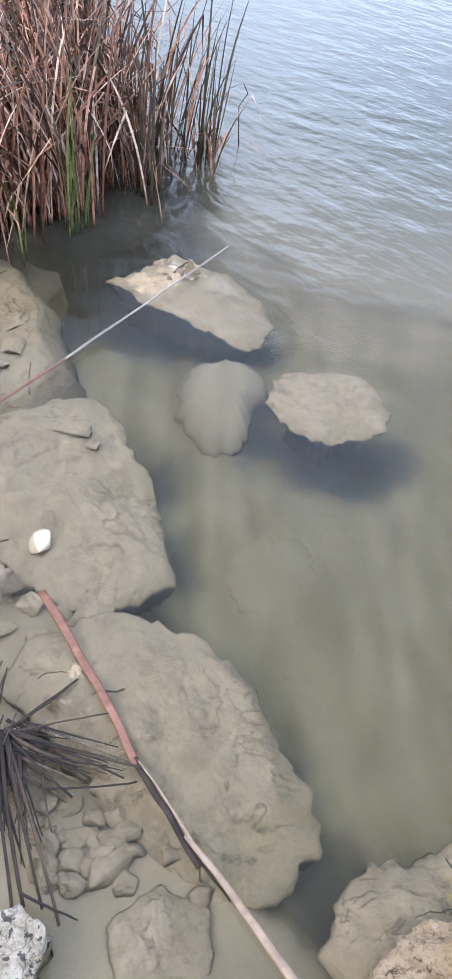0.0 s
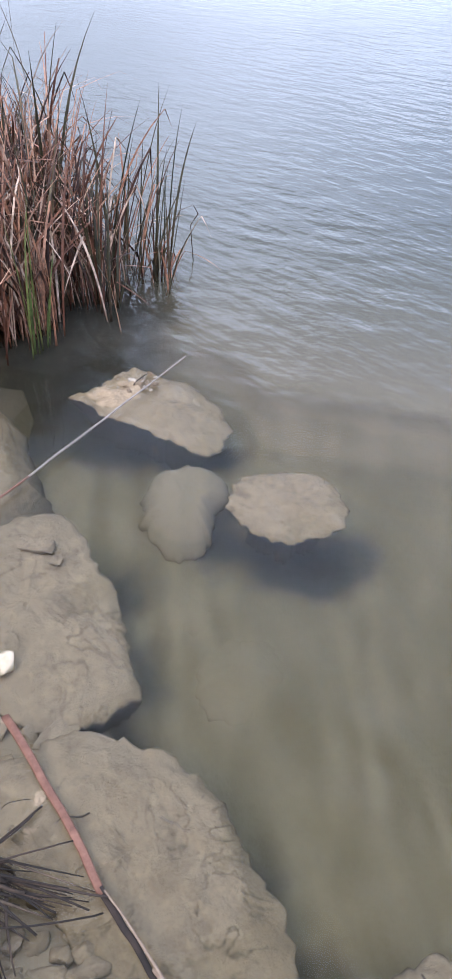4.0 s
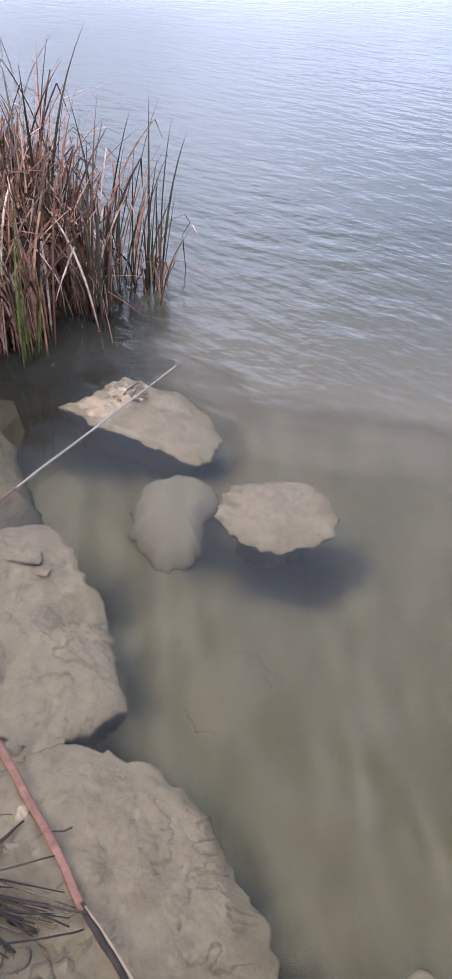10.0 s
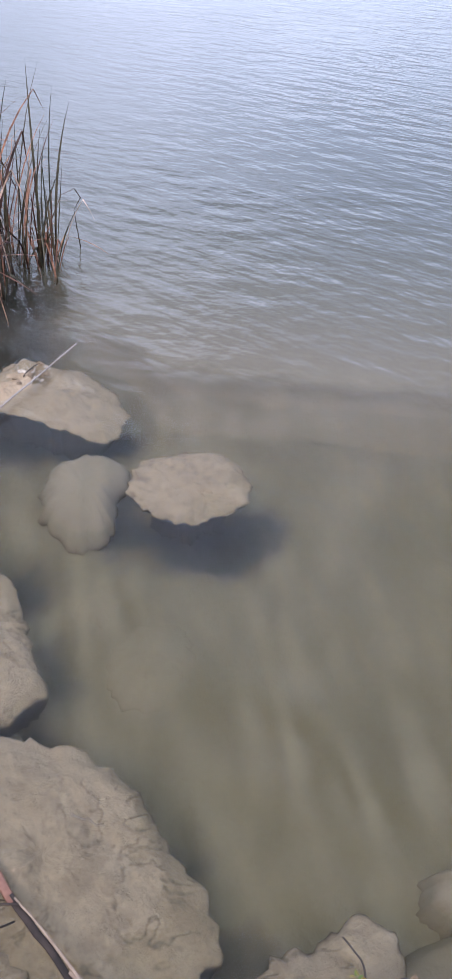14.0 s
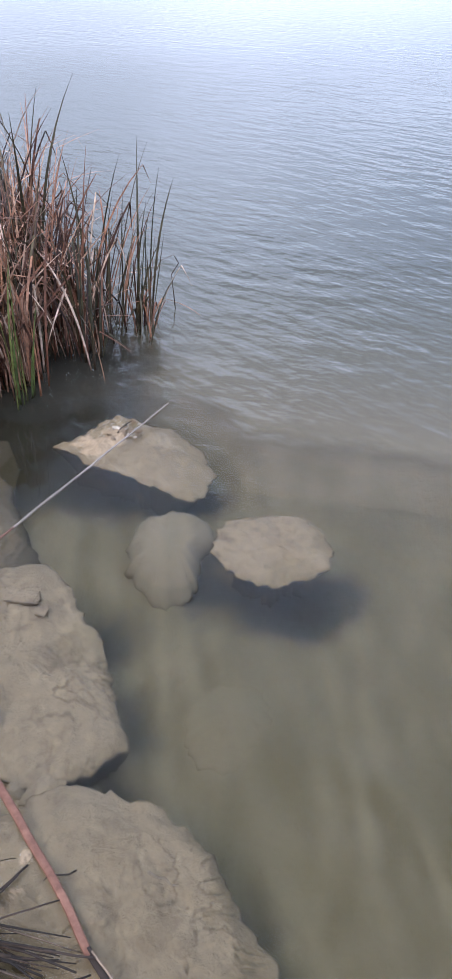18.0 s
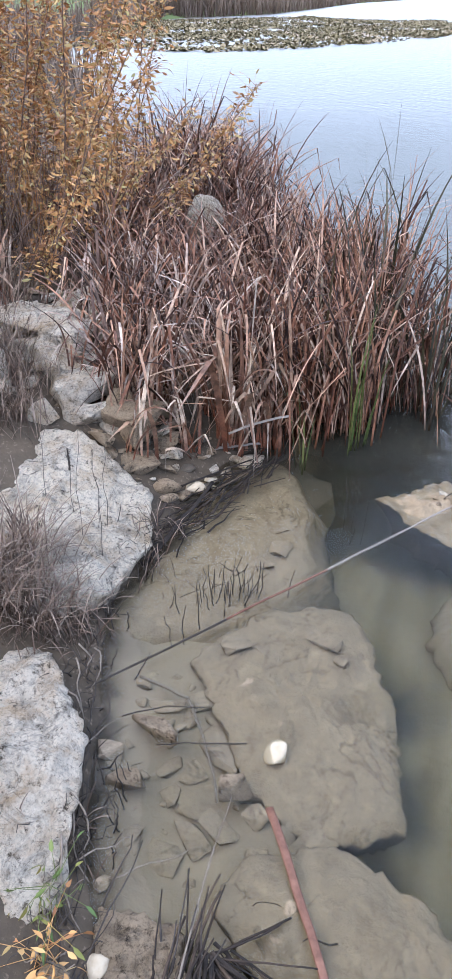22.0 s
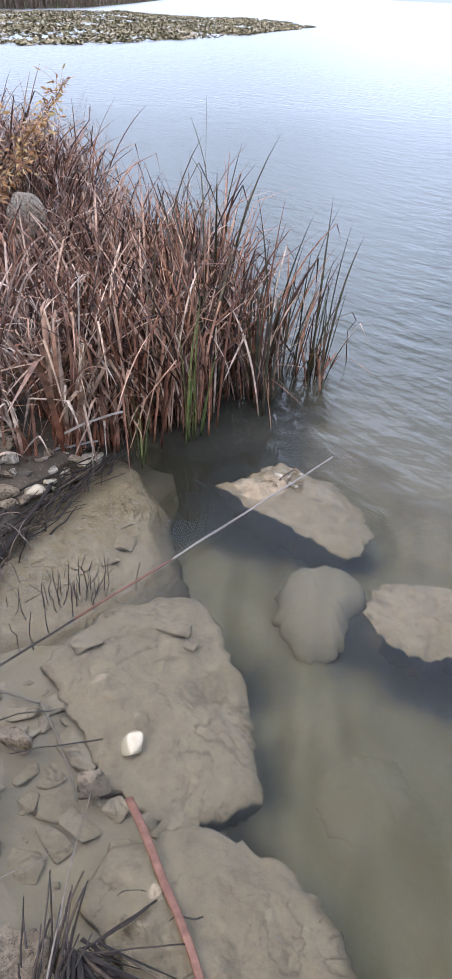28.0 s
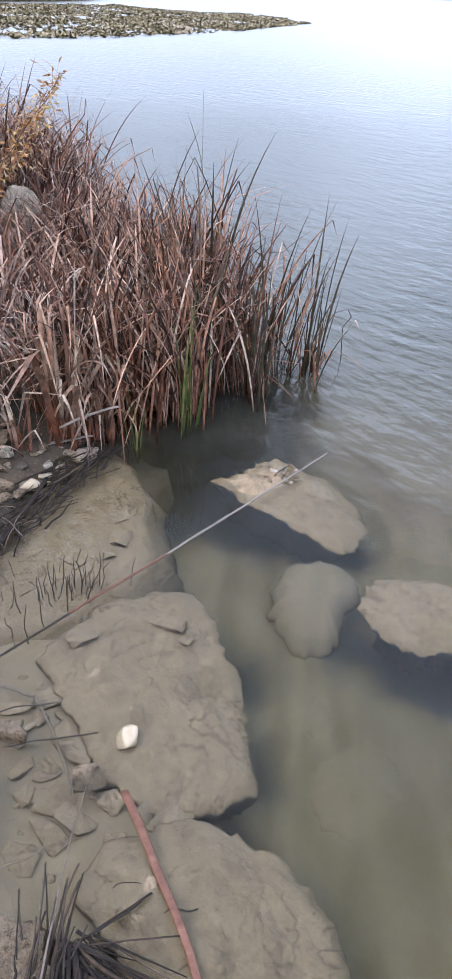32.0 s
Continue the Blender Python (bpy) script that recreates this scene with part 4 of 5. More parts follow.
# pile of broken blocks where the bank meets the reeds
for i, (x, y, l, w, h, turn, m) in enumerate([(-0.92, 3.25, 0.30, 0.24, 0.20, 20, 0), (-1.12, 3.02, 0.34, 0.24, 0.16, 40, 0), (-0.98, 2.82, 0.36, 0.22, 0.13, 15, 1), (-0.80, 3.12, 0.16, 0.13, 0.15, 70, 0), (-0.74, 2.80, 0.15, 0.09, 0.09, 0, 1), (-0.80, 2.60, 0.20, 0.11, 0.08, -10, 1), (-0.88, 2.68, 0.13, 0.09, 0.08, 30, 1), (-0.62, 2.62, 0.20, 0.16, 0.09, 60, 2), (-0.66, 2.90, 0.12, 0.1, 0.11, 15, 0), (-0.60, 2.47, 0.18, 0.14, 0.06, 10, 2), (-0.95, 2.52, 0.12, 0.08, 0.06, 35, 1), (-1.2, 2.62, 0.2, 0.13, 0.1, 35, 0), (-0.85, 2.72, 0.22, 0.20, 0.10, 35, 0), (-0.64, 2.66, 0.19, 0.20, 0.13, 5, 2), (-0.81, 2.62, 0.15, 0.10, 0.09, -20, 1), (-0.72, 2.48, 0.16, 0.12, 0.07, 50, 2), (-0.93, 2.94, 0.24, 0.18, 0.14, 80, 1), (-0.70, 2.58, 0.10, 0.07, 0.06, 15, 1)]):
    block("broken_block", (x, y, ground_z(x, y) - 0.03), (l * 1.15, w * 1.2, h * 1.15), turn, 300 + i, (M_DRY_GREY, M_DRY_GREY, M_DRY_TAN)[m], ("grey weathered limestone block in a bank pile", "pale limestone block in a bank pile", "tan limestone block beside the reeds")[m], "rock", "broken blocks", (rng.uniform(-12, 12), rng.uniform(-12, 12)), 0.025, 9)
for i in range(170):
    x, y = rng.uniform(-1.3, -0.45), rng.uniform(2.45, 3.5)
    if x < -0.8 and y < 2.5 or x > shore_x(y) - 0.08:
        continue
    s = rng.uniform(0.03, 0.09)
    block("bank_rubble", (x, y, ground_z(x, y) - 0.01), (s * 1.4, s, s * 0.7), rng.uniform(0, 180), 330 + i, (M_DRY, M_DRY_TAN, M_DRY_GREY)[i % 3], "small broken limestone piece on the bank", "stone", "bank rubble", (rng.uniform(-15, 15), rng.uniform(-15, 15)), 0.04, 10)
pebble("reed_boulder", (-0.62, 5.02, ground_z(-0.62, 5.02) - 0.02), (0.29, 0.25, 0.40), 20, 77, M_DRY, "grey pitted limestone boulder standing among the reeds", "rock", "", 0.5)
pebble("pale_block", (-1.02, 5.9, ground_z(-1.02, 5.9) - 0.02), (0.34, 0.22, 0.30), 10, 78, M_DRY, "pale limestone block behind the reeds", "rock", "", 0.9)

# ---- stones in the shallows ----
pebble("white_stone", (-0.022, 1.285, -0.035), (0.108, 0.064, 0.052), 55, 11, M_WHITE, "small dry white stone on the drowned slab", "stone", "", 0.45)
for i, (x, y, l, w, h, turn) in enumerate([(-0.153, 1.654, 0.085, 0.06, 0.045, 20), (-0.07, 1.625, 0.10, 0.05, 0.03, -15), (0.103, 1.70, 0.10, 0.055, 0.035, -20), (0.151, 1.63, 0.05, 0.035, 0.025, 60), (-0.02, 2.13, 0.10, 0.07, 0.03, -20), (-0.06, 2.25, 0.11, 0.06, 0.028, 25), (-0.10, 2.04, 0.08, 0.05, 0.03, 10), (-0.16, 2.0, 0.07, 0.045, 0.025, 40), (-0.22, 2.2, 0.09, 0.06, 0.024, -30)]):
    block("slab_chip", (x, y, -0.03 if y < 1.8 else -0.036), (l * 1.1, w * 1.15, h * 0.62), turn, 40 + i, M_PEBBLE, "flat limestone chip lying on the drowned slab", "stone", "chips on the slab", (0, 0), 0.12)
SHALLOW = [(-0.33, 1.335, .13, .045, .05, -25), (-0.16, 1.325, .15, .08, .05, -55), (-0.09, 1.33, .06, .055, .045, 10), (-0.115, 1.388, .065, .055, .04, 40), (-0.21, 1.09, .105, .05, .035, -50), (-0.27, 1.02, .085, .08, .03, 70), (-0.375, 1.175, .08, .045, .06, -10), (-0.116, 1.184, .075, .05, .06, 10), (-0.235, 1.182, .06, .055, .03, 35), (-0.182, 1.178, .11, .09, .025, 60), (-0.275, 1.19, .06, .045, .03, 80), (-0.056, 1.034, .055, .06, .045, 10), (0.075, 1.10, .12, .05, .05, 5), (0.03, 1.115, .07, .05, .045, 30), (-0.43, 1.25, .06, .05, .04, 0), (-0.23, 1.468, .10, .06, .03, 20), (-0.33, 1.438, .12, .045, .025, -5), (-0.062, 1.15, .05, .05, .045, 50), (-0.146, 1.11, .09, .05, .04, -40), (-0.075, 1.21, .06, .045, .045, 0), (-0.34, 1.06, .07, .05, .025, 30), (-0.085, 1.26, .06, .055, .045, 20), (-0.11, 1.30, .06, .05, .04, 75), (-0.20, 1.25, .09, .07, .025, -20), (-0.29, 1.27, .07, .05, .025, 45)]
for i, (x, y, l, w, h, turn) in enumerate(SHALLOW):
    dry = i in (0, 6, 7)
    block("shallow_stone", (x, y, ground_z(x, y) - 0.008 if not dry else -0.045), (l * 1.12, w * 1.15, h * (1.1 if dry else 0.78)), turn, 100 + i, M_DRY_TAN if dry else M_PEBBLE, "flat tan stone with its dry top above the water" if dry else "silt-covered stone in the shallows", "stone", "stones in the shallows", (rng.uniform(-8, 8), rng.uniform(-8, 8)), 0.16)
NEST = [(-0.07, 0.664), (-0.028, 0.661), (0.015, 0.627), (-0.065, 0.592), (-0.019, 0.593), (0.015, 0.579), (0.06, 0.622), (0.075, 0.586), (0.035, 0.552), (0.085, 0.55), (-0.083, 0.53), (0.142, 0.521), (0.208, 0.495), (-0.04, 0.555), (-0.1, 0.63), (0.05, 0.65), (0.16, 0.555), (0.185, 0.44)]
NEST += [(rng.uniform(-0.10, 0.13), rng.uniform(0.49, 0.68)) for _ in range(16)]
for i, (x, y) in enumerate(NEST):
    s = rng.uniform(0.045, 0.062)
    pebble("nest_stone", (x, y, -0.095), (s * 1.25, s, 0.05), rng.uniform(0, 180), 160 + i, M_PEBBLE, "small rounded silty stone heaped under water", "stone", "heaped small stones", 0.7)
pebble("nest_stone", (0.02, 0.52, -0.10), (0.15, 0.09, 0.06), 30, 190, M_PEBBLE, "broad flat silty stone under water", "stone", "heaped small stones", 0.9)
for i in range(46):
    x, y = rng.uniform(-0.42, 0.0), rng.uniform(0.85, 1.6)
    if x > -0.12 and y > 1.2 or x < shore_x(y) + 0.05:
        continue
    s = rng.uniform(0.02, 0.05)
    pebble("shallow_stone", (x, y, ground_z(x, y) - 0.008), (s * 1.4, s, s * 0.6), rng.uniform(0, 180), 400 + i, M_PEBBLE, "small silt-covered stone in the shallows", "stone", "stones in the shallows", 0.7)
for i, (x, y, s, m) in enumerate([(-0.366, 2.42, .075, 0), (-0.316, 2.49, .05, 0), (-0.263, 2.43, .04, 0), (-0.30, 2.46, .03, 0), (-0.172, 2.647, .13, 1), (-0.344, 0.755, .052, 2), (-0.30, 0.81, .06, 1), (-0.30, 0.76, .06, 3), (-0.44, 2.30, .07, 3), (-0.40, 2.36, .06, 3), (-0.46, 2.36, .09, 3), (-0.33, 2.36, .05, 3), (-0.41, 0.72, .06, 3), (-0.24, 2.52, .06, 3)]):
    pebble("shore_pebble", (x, y, max(ground_z(x, y), -0.015) - 0.004), (s * 1.25, s, s * (0.3 if m == 1 else 0.6)), rng.uniform(0, 60), 220 + i, (M_WHITE, M_DRY, M_WHITE, M_DRY_TAN)[m], "small pale stone at the muddy waterline", "stone", "shoreline pebbles", 0.6)
pebble("dark_pebble", (0.225, 0.885, -0.035), (0.022, 0.018, 0.018), 30, 260, M_MUD, "tiny dark pebble on the drowned slab", "stone")

# gravel and crumbs on the mud below the reeds
for i in range(70):
    x, y = rng.uniform(-0.66, -0.16), rng.uniform(2.28, 2.74)
    if y < 2.28 + 0.9 * (x + 0.45) or x < -0.5 and y < 2.36:
        continue
    s = rng.uniform(0.014, 0.05)
    block("mud_stone", (x, y, max(ground_z(x, y), -0.012) - 0.006), (s * 1.4, s, s * 0.55), rng.uniform(0, 180), 960 + i, (M_DRY_TAN, M_DRY_GREY, M_MUD)[i % 3], "small broken stone bedded in dark mud", "stone", "stones in the mud", (rng.uniform(-10, 10), rng.uniform(-10, 10)), 0.08, 10)

# crumbs and a twig on the crown of the block that breaks the water
for i in range(26):
    x, y = 0.575 + rng.gauss(0, 0.03), 2.47 + rng.gauss(0, 0.03)
    s = rng.uniform(0.010, 0.026)
    block("crown_crumb", (x, y, 0.002), (s * 1.3, s, s * 0.6), rng.uniform(0, 180), 900 + i, M_DRY_TAN if i % 3 else M_DRY, "small crumbled pale stone on a rock's dry crown", "stone", "crumbs on the crown", (0, 0), 0.1, 10)
ct = thing("crown_twig", (0.57, 2.45, 0.0), "short dark twig lying on the rock's dry crown", "twig")
part("twig", *tube_geo(curve_pts((0.55, 2.45, 0.006), (0.64, 2.53, 0.006), 5, (0, 0, 0.006), 0.006, 4), 0.003, 0.0015, 5)[:2], M_STALK, ct)

# ---- loose sticks and reed litter ----
stick = thing("long_cane", (-0.55, 1.4, 0), "long thin grey reed cane floating across the shallows", "stick")
line = curve_pts((-0.556, 1.395, 0.014), (0.782, 2.562, 0.034), 36, (0.0, 0.0, -0.003), 0.006, 5)
part("cane", *tube_geo(line[:11], 0.0030, 0.0036)[:2], M_STALK, stick, "dark wet lower end of the cane")
part("cane", *tube_geo(line[10:19], 0.0038, 0.0038)[:2], M_RED, stick, "reddish middle stretch of the cane")
part("cane", *tube_geo(line[18:], 0.0040, 0.0030)[:2], M_CANE, stick, "pale dry upper end of the cane")
staff = thing("broken_reed", (-0.035, 1.13, 0), "broken reddish-brown reed stem lying in the water", "stem")
part("upper_length", *tube_geo(curve_pts((-0.035, 1.132, 0.0), (0.108, 0.675, 0.012), 10, (0.006, 0.0, 0.004), 0.003, 1), 0.0100, 0.0085, 8, 0.35)[:2], M_RED, staff)
part("split_length", *tube_geo(curve_pts((0.106, 0.69, 0.010), (0.186, 0.468, 0.010), 8, (0.0, 0.0, 0.002), 0.003, 2), 0.0078, 0.0062, 7, 0.5)[:2], M_DARKREED, staff, "dark rotten middle of the split stem")
part("edge_length", *tube_geo(curve_pts((0.113, 0.68, 0.017), (0.185, 0.498, 0.019), 8, (0.002, 0.001, 0.001), 0.002, 8), 0.0018, 0.0034, 6, 0.6)[:2], M_TAN, staff, "thin pale edge along the rotten stretch")
part("lower_length", *tube_geo(curve_pts((0.172, 0.525, 0.016), (0.305, 0.235, 0.02), 10, (0.003, 0.002, 0.002), 0.003, 4), 0.0050, 0.0095, 8, 0.6)[:2], M_TAN, staff, "pale dry lower end of the stem")
part("splinter", *tube_geo(curve_pts((0.178, 0.50, 0.008), (0.225, 0.40, 0.012), 5, (0, 0, 0), 0.002, 6), 0.004, 0.0015, 5)[:2], M_DARKREED, staff)

fan = thing("rotting_reed_bundle", (-0.13, 0.80, 0), "fan of dark rotting reed leaves lying on the shallows", "reed litter")
for i, (a, b, w) in enumerate([((-0.129, 0.795), (0.021, 0.887), 9), ((-0.129, 0.80), (0.0, 0.87), 7), ((-0.12, 0.79), (0.072, 0.793), 6), ((-0.125, 0.795), (0.117, 0.666), 8), ((-0.12, 0.79), (0.08, 0.65), 7), ((-0.08, 0.664), (0.104, 0.645), 7), ((-0.13, 0.79), (-0.065, 0.43), 10), ((-0.14, 0.79), (-0.12, 0.47), 12), ((-0.13, 0.78), (-0.09, 0.46), 9), ((-0.12, 0.488), (-0.034, 0.43), 6), ((-0.16, 0.72), (-0.14, 0.42), 11), ((-0.2, 0.70), (-0.13, 0.96), 8), ((-0.19, 0.66), (-0.15, 0.93), 7), ((-0.17, 0.69), (-0.125, 0.92), 9), ((-0.13, 0.79), (0.05, 0.70), 6), ((-0.12, 0.78), (0.02, 0.67), 8), ((-0.12, 0.77), (-0.02, 0.64), 9), ((-0.13, 0.80), (-0.03, 0.72), 12), ((-0.2, 0.74), (-0.16, 0.62), 8), ((-0.22, 0.66), (-0.19, 0.86), 8), ((-0.15, 0.6), (-0.16, 0.84), 10), ((-0.06, 0.89), (0.0, 0.905), 3)]):
    pts = curve_pts((*a, 0.012 + 0.0015 * i % 0.02 + 0.006), (*b, 0.006 + 0.004 * (i % 5)), 8, (rng.uniform(-.01, .01), rng.uniform(-.01, .01), rng.uniform(0.0, 0.012)), 0.002, i)
    g = tube_geo(pts, w / 2000 * (0.6 + 0.1 * (i % 5)), w / 2000 * 0.6, 5, 0.35)
    part("reed_leaf", *g[:2], M_DARKREED, fan, "", True, g[2])
for i in range(58):
    a = rng.choice([rng.uniform(-0.95, 0.1), rng.uniform(-1.75, -1.35), rng.uniform(-0.7, -0.3)])
    l, x0, y0 = rng.uniform(0.06, 0.24), -0.13 + rng.gauss(0, 0.02), 0.79 + rng.gauss(0, 0.02)
    t0 = rng.uniform(0.0, 0.06)
    pts = curve_pts((x0 + t0 * math.cos(a), y0 + t0 * math.sin(a), rng.uniform(0.004, 0.02)), (x0 + l * math.cos(a), y0 + l * math.sin(a), rng.uniform(0.0, 0.012)), 6, (rng.gauss(0, 0.005), rng.gauss(0, 0.005), 0.003), 0.0015, i + 90)
    g = tube_geo(pts, rng.uniform(0.0010, 0.0075), 0.0012, 5, 0.10)
    part("reed_leaf", *g[:2], M_DARKREED, fan, "", True, g[2])
reed_cane = thing("dry_cane", (-0.12, 1.15, 0), "thin pale dead stalk leaning over the shallows", "stalk")
part("stalk", *tube_geo(curve_pts((-0.121, 1.146, 0.004), (-0.185, 0.70, 0.06), 10, (-0.006, 0, 0.004), 0.004, 12), 0.0013, 0.0024, 5)[:2], M_TWIG, reed_cane)
for i in range(16):
    x, y = rng.uniform(-0.24, -0.12), rng.uniform(0.66, 0.74)
    st = thing("rotting_reed", (x, y, 0), "dark rotting reed stalk leaning out of the shallows", "stalk", "rotting stalks")
    part("stalk", *tube_geo(curve_pts((x, y, -0.01), (x + rng.uniform(-0.03, 0.07), y + rng.uniform(0.06, 0.22), rng.uniform(0.02, 0.09)), 5, (0, 0, 0.006), 0.008, i + 30), rng.uniform(.002, .005), 0.0015, 5, 0.6)[:2], M_DARKREED if i % 3 else M_STALK, st)
drift = thing("sunken_twig", (-0.26, 1.446, -0.03), "pale bent twig on the bed of the shallows", "twig")
part("twig", *tube_geo(curve_pts((-0.40, 1.51, -0.025), (-0.262, 1.446, -0.02), 5, (0, 0, 0), 0.004, 40), 0.005, 0.004, 6)[:2], M_TWIG, drift)
part("twig", *tube_geo(curve_pts((-0.262, 1.446, -0.02), (-0.157, 1.149, -0.025), 8, (0.012, 0.0, 0), 0.006, 41), 0.004, 0.003, 6)[:2], M_TWIG, drift)
for i, (a, b) in enumerate([((-0.36, 0.93, 0.0), (-0.20, 1.0, 0.012)), ((-0.36, 0.86, 0.0), (-0.32, 1.0, 0.05)), ((-0.42, 1.35, 0.01), (-0.2, 1.41, 0.0)), ((-0.5, 1.2, 0.03), (-0.42, 1.34, 0.01)), ((-0.1, 1.3, 0.0), (-0.32, 1.26, 0.01)), ((0.11, 0.85, -0.01), (0.04, 0.845, 0.0)), ((0.26, 0.80, -0.012), (0.30, 0.76, -0.012)), ((-0.38, 0.70, 0.03), (-0.29, 0.98, 0.06)), ((-0.5, 1.4, 0.02), (-0.47, 1.15, 0.03)), ((-0.42, 0.94, 0.05), (-0.33, 1.01, 0.03)), ((-0.45, 1.02, 0.04), (-0.36, 0.93, 0.04))]):
    tw = thing("dead_twig", a, "thin dark dead twig lying at the waterline", "twig", "dead twigs")
    part("twig", *tube_geo(curve_pts(a, b, 6, (0, 0, 0.004), 0.01, 50 + i), 0.0022, 0.0012, 5)[:2], M_STALK if i % 3 else M_TWIG, tw)

# washed-up reed straw below the reeds
litter = Bundle()
for i in range(110):
    t = rng.random()
    x, y = -0.50 + 0.42 * t + rng.gauss(0, 0.035), 2.02 + 0.62 * t + rng.gauss(0, 0.05)
    a = math.atan2(0.62, 0.42) + rng.gauss(0, 0.35)
    l = rng.uniform(0.06, 0.28)
    z = max(ground_z(x, y), 0.0) + rng.uniform(0.004, 0.03)
    litter.add(tube_geo(curve_pts((x - math.cos(a) * l / 2, y - math.sin(a) * l / 2, z), (x + math.cos(a) * l / 2, y + math.sin(a) * l / 2, z + rng.uniform(-.008, .008)), 4, (0, 0, 0), 0.008, i), rng.uniform(.0015, .006), 0.0015, 5, 0.4))
lt = mesh_ob("reed_litter", litter.v, litter.f, M_DARKREED, None, "", (-0.3, 2.3, 0), True, litter.uv)
tagged(lt, "washed-up band of dark dead reed straw", "reed litter", kind="stuff")
for i, (a, b, w) in enumerate([((-0.47, 1.93), (-0.30, 2.44), 0.010), ((-0.42, 2.40), (-0.16, 2.62), 0.006), ((-0.49, 2.05), (-0.44, 2.45), 0.008), ((-0.38, 2.66), (-0.14, 2.70), 0.012)]):
    sl = thing("washed_up_reed", (*a, 0), "flat pale reed blade washed up on the mud" if i == 3 else "flat dark wet reed blade washed up on the mud", "reed leaf", "washed-up blades")
    part("blade", *tube_geo(curve_pts((*a, 0.02), (*b, 0.05 if i == 3 else 0.025), 6, (0.01, 0, 0.006), 0.006, i), w, w * 0.7, 6, 0.2)[:2], M_CANE if i == 3 else M_DARKREED, sl)

# ---- reed bed ----
BED = [(-0.72, 2.66), (-0.10, 2.80), (0.05, 2.86), (0.26, 2.90), (0.46, 3.08), (0.58, 3.3), (0.68, 3.7), (0.50, 4.3), (0.05, 4.95), (-0.18, 5.7), (-0.45, 6.5), (-0.95, 6.5), (-1.10, 5.2), (-1.12, 4.0), (-0.92, 3.35)]


def inside(x, y, poly):
    hit = False
    for (x0, y0), (x1, y1) in zip(poly, poly[1:] + poly[:1]):
        if (y0 > y) != (y1 > y) and x < x0 + (y - y0) / (y1 - y0) * (x1 - x0):
            hit = not hit
    return hit


def reed_geo(root, length, width, r, upright, segs=11):
    """A dead reed leaf: a stiff lower part, then an arch, or one or two sharp folds that let the tip hang."""
    heading = r.uniform(0, 2 * math.pi)
    lean = abs(r.gauss(0, 0.13 + 0.30 * (1 - upright)))
    arch = r.uniform(0.05, 0.75) + (1 - upright) * r.uniform(0.0, 1.6)
    folds = []
    if r.random() < 0.72 + 0.1 * (1 - upright):
        folds.append((r.uniform(0.45, 0.9), r.uniform(0.7, 2.3), r.gauss(0, 0.5)))
        if r.random() < 0.3:
            folds.append((r.uniform(0.75, 0.95), r.uniform(-0.9, 0.9), r.gauss(0, 0.6)))
    elif r.random() < 0.25:
        arch += r.uniform(0.8, 1.9)
    sway = r.gauss(0, 0.25)
    twist, fold = r.uniform(-2.4, 2.4), r.uniform(0.1, 0.4)
    pts = [np.array(root, float)]
    for i in range(segs):
        t = (i + 0.5) / segs
        a, h = lean + arch * t * t, heading + sway * t
        for at, more, turn in folds:
            if t > at:
                a, h = a + more, h + turn
        a = min(a, 2.9)
        pts.append(pts[-1] + length / segs * np.array([math.cos(h) * math.sin(a), math.sin(h) * math.sin(a), math.cos(a)]))
    verts, faces, uv = [], [], []
    dx, dy = math.cos(heading), math.sin(heading)
    for i, p in enumerate(pts):
        t = i / segs
        w = width * (0.75 + 0.5 * t) if t < 0.4 else width * 0.95 * (1 - ((t - 0.4) / 0.6) ** 2.6) + 0.0008
        c, q = math.cos(twist * t), math.sin(twist * t)
        side = np.array([-dy * c + dx * q, dx * c + dy * q, 0])
        verts += [p + side * w / 2, p - np.array([dx, dy, 0]) * fold * w, p - side * w / 2]
        uv += [(0, t), (0.5, t), (1, t)]
        if i:
            k = 3 * i
            faces += [(k - 3, k - 2, k + 1, k), (k - 2, k - 1, k + 2, k + 1)]
    return verts, faces, uv


def reed_leaf(x, y, tall, r, wide=1.0, upright=1.0):
    for _ in range(12):
        g = reed_geo((x, y, max(ground_z(x, y), -0.12)), tall * r.uniform(0.62, 1.12), r.uniform(0.0065, 0.0145) * wide, r, upright)
        # none hangs far out over the open water
        if not any(p[0] > 0.05 and p[1] < 2.66 + 0.75 * p[0] for p in g[0][-15:]):
            break
    return g


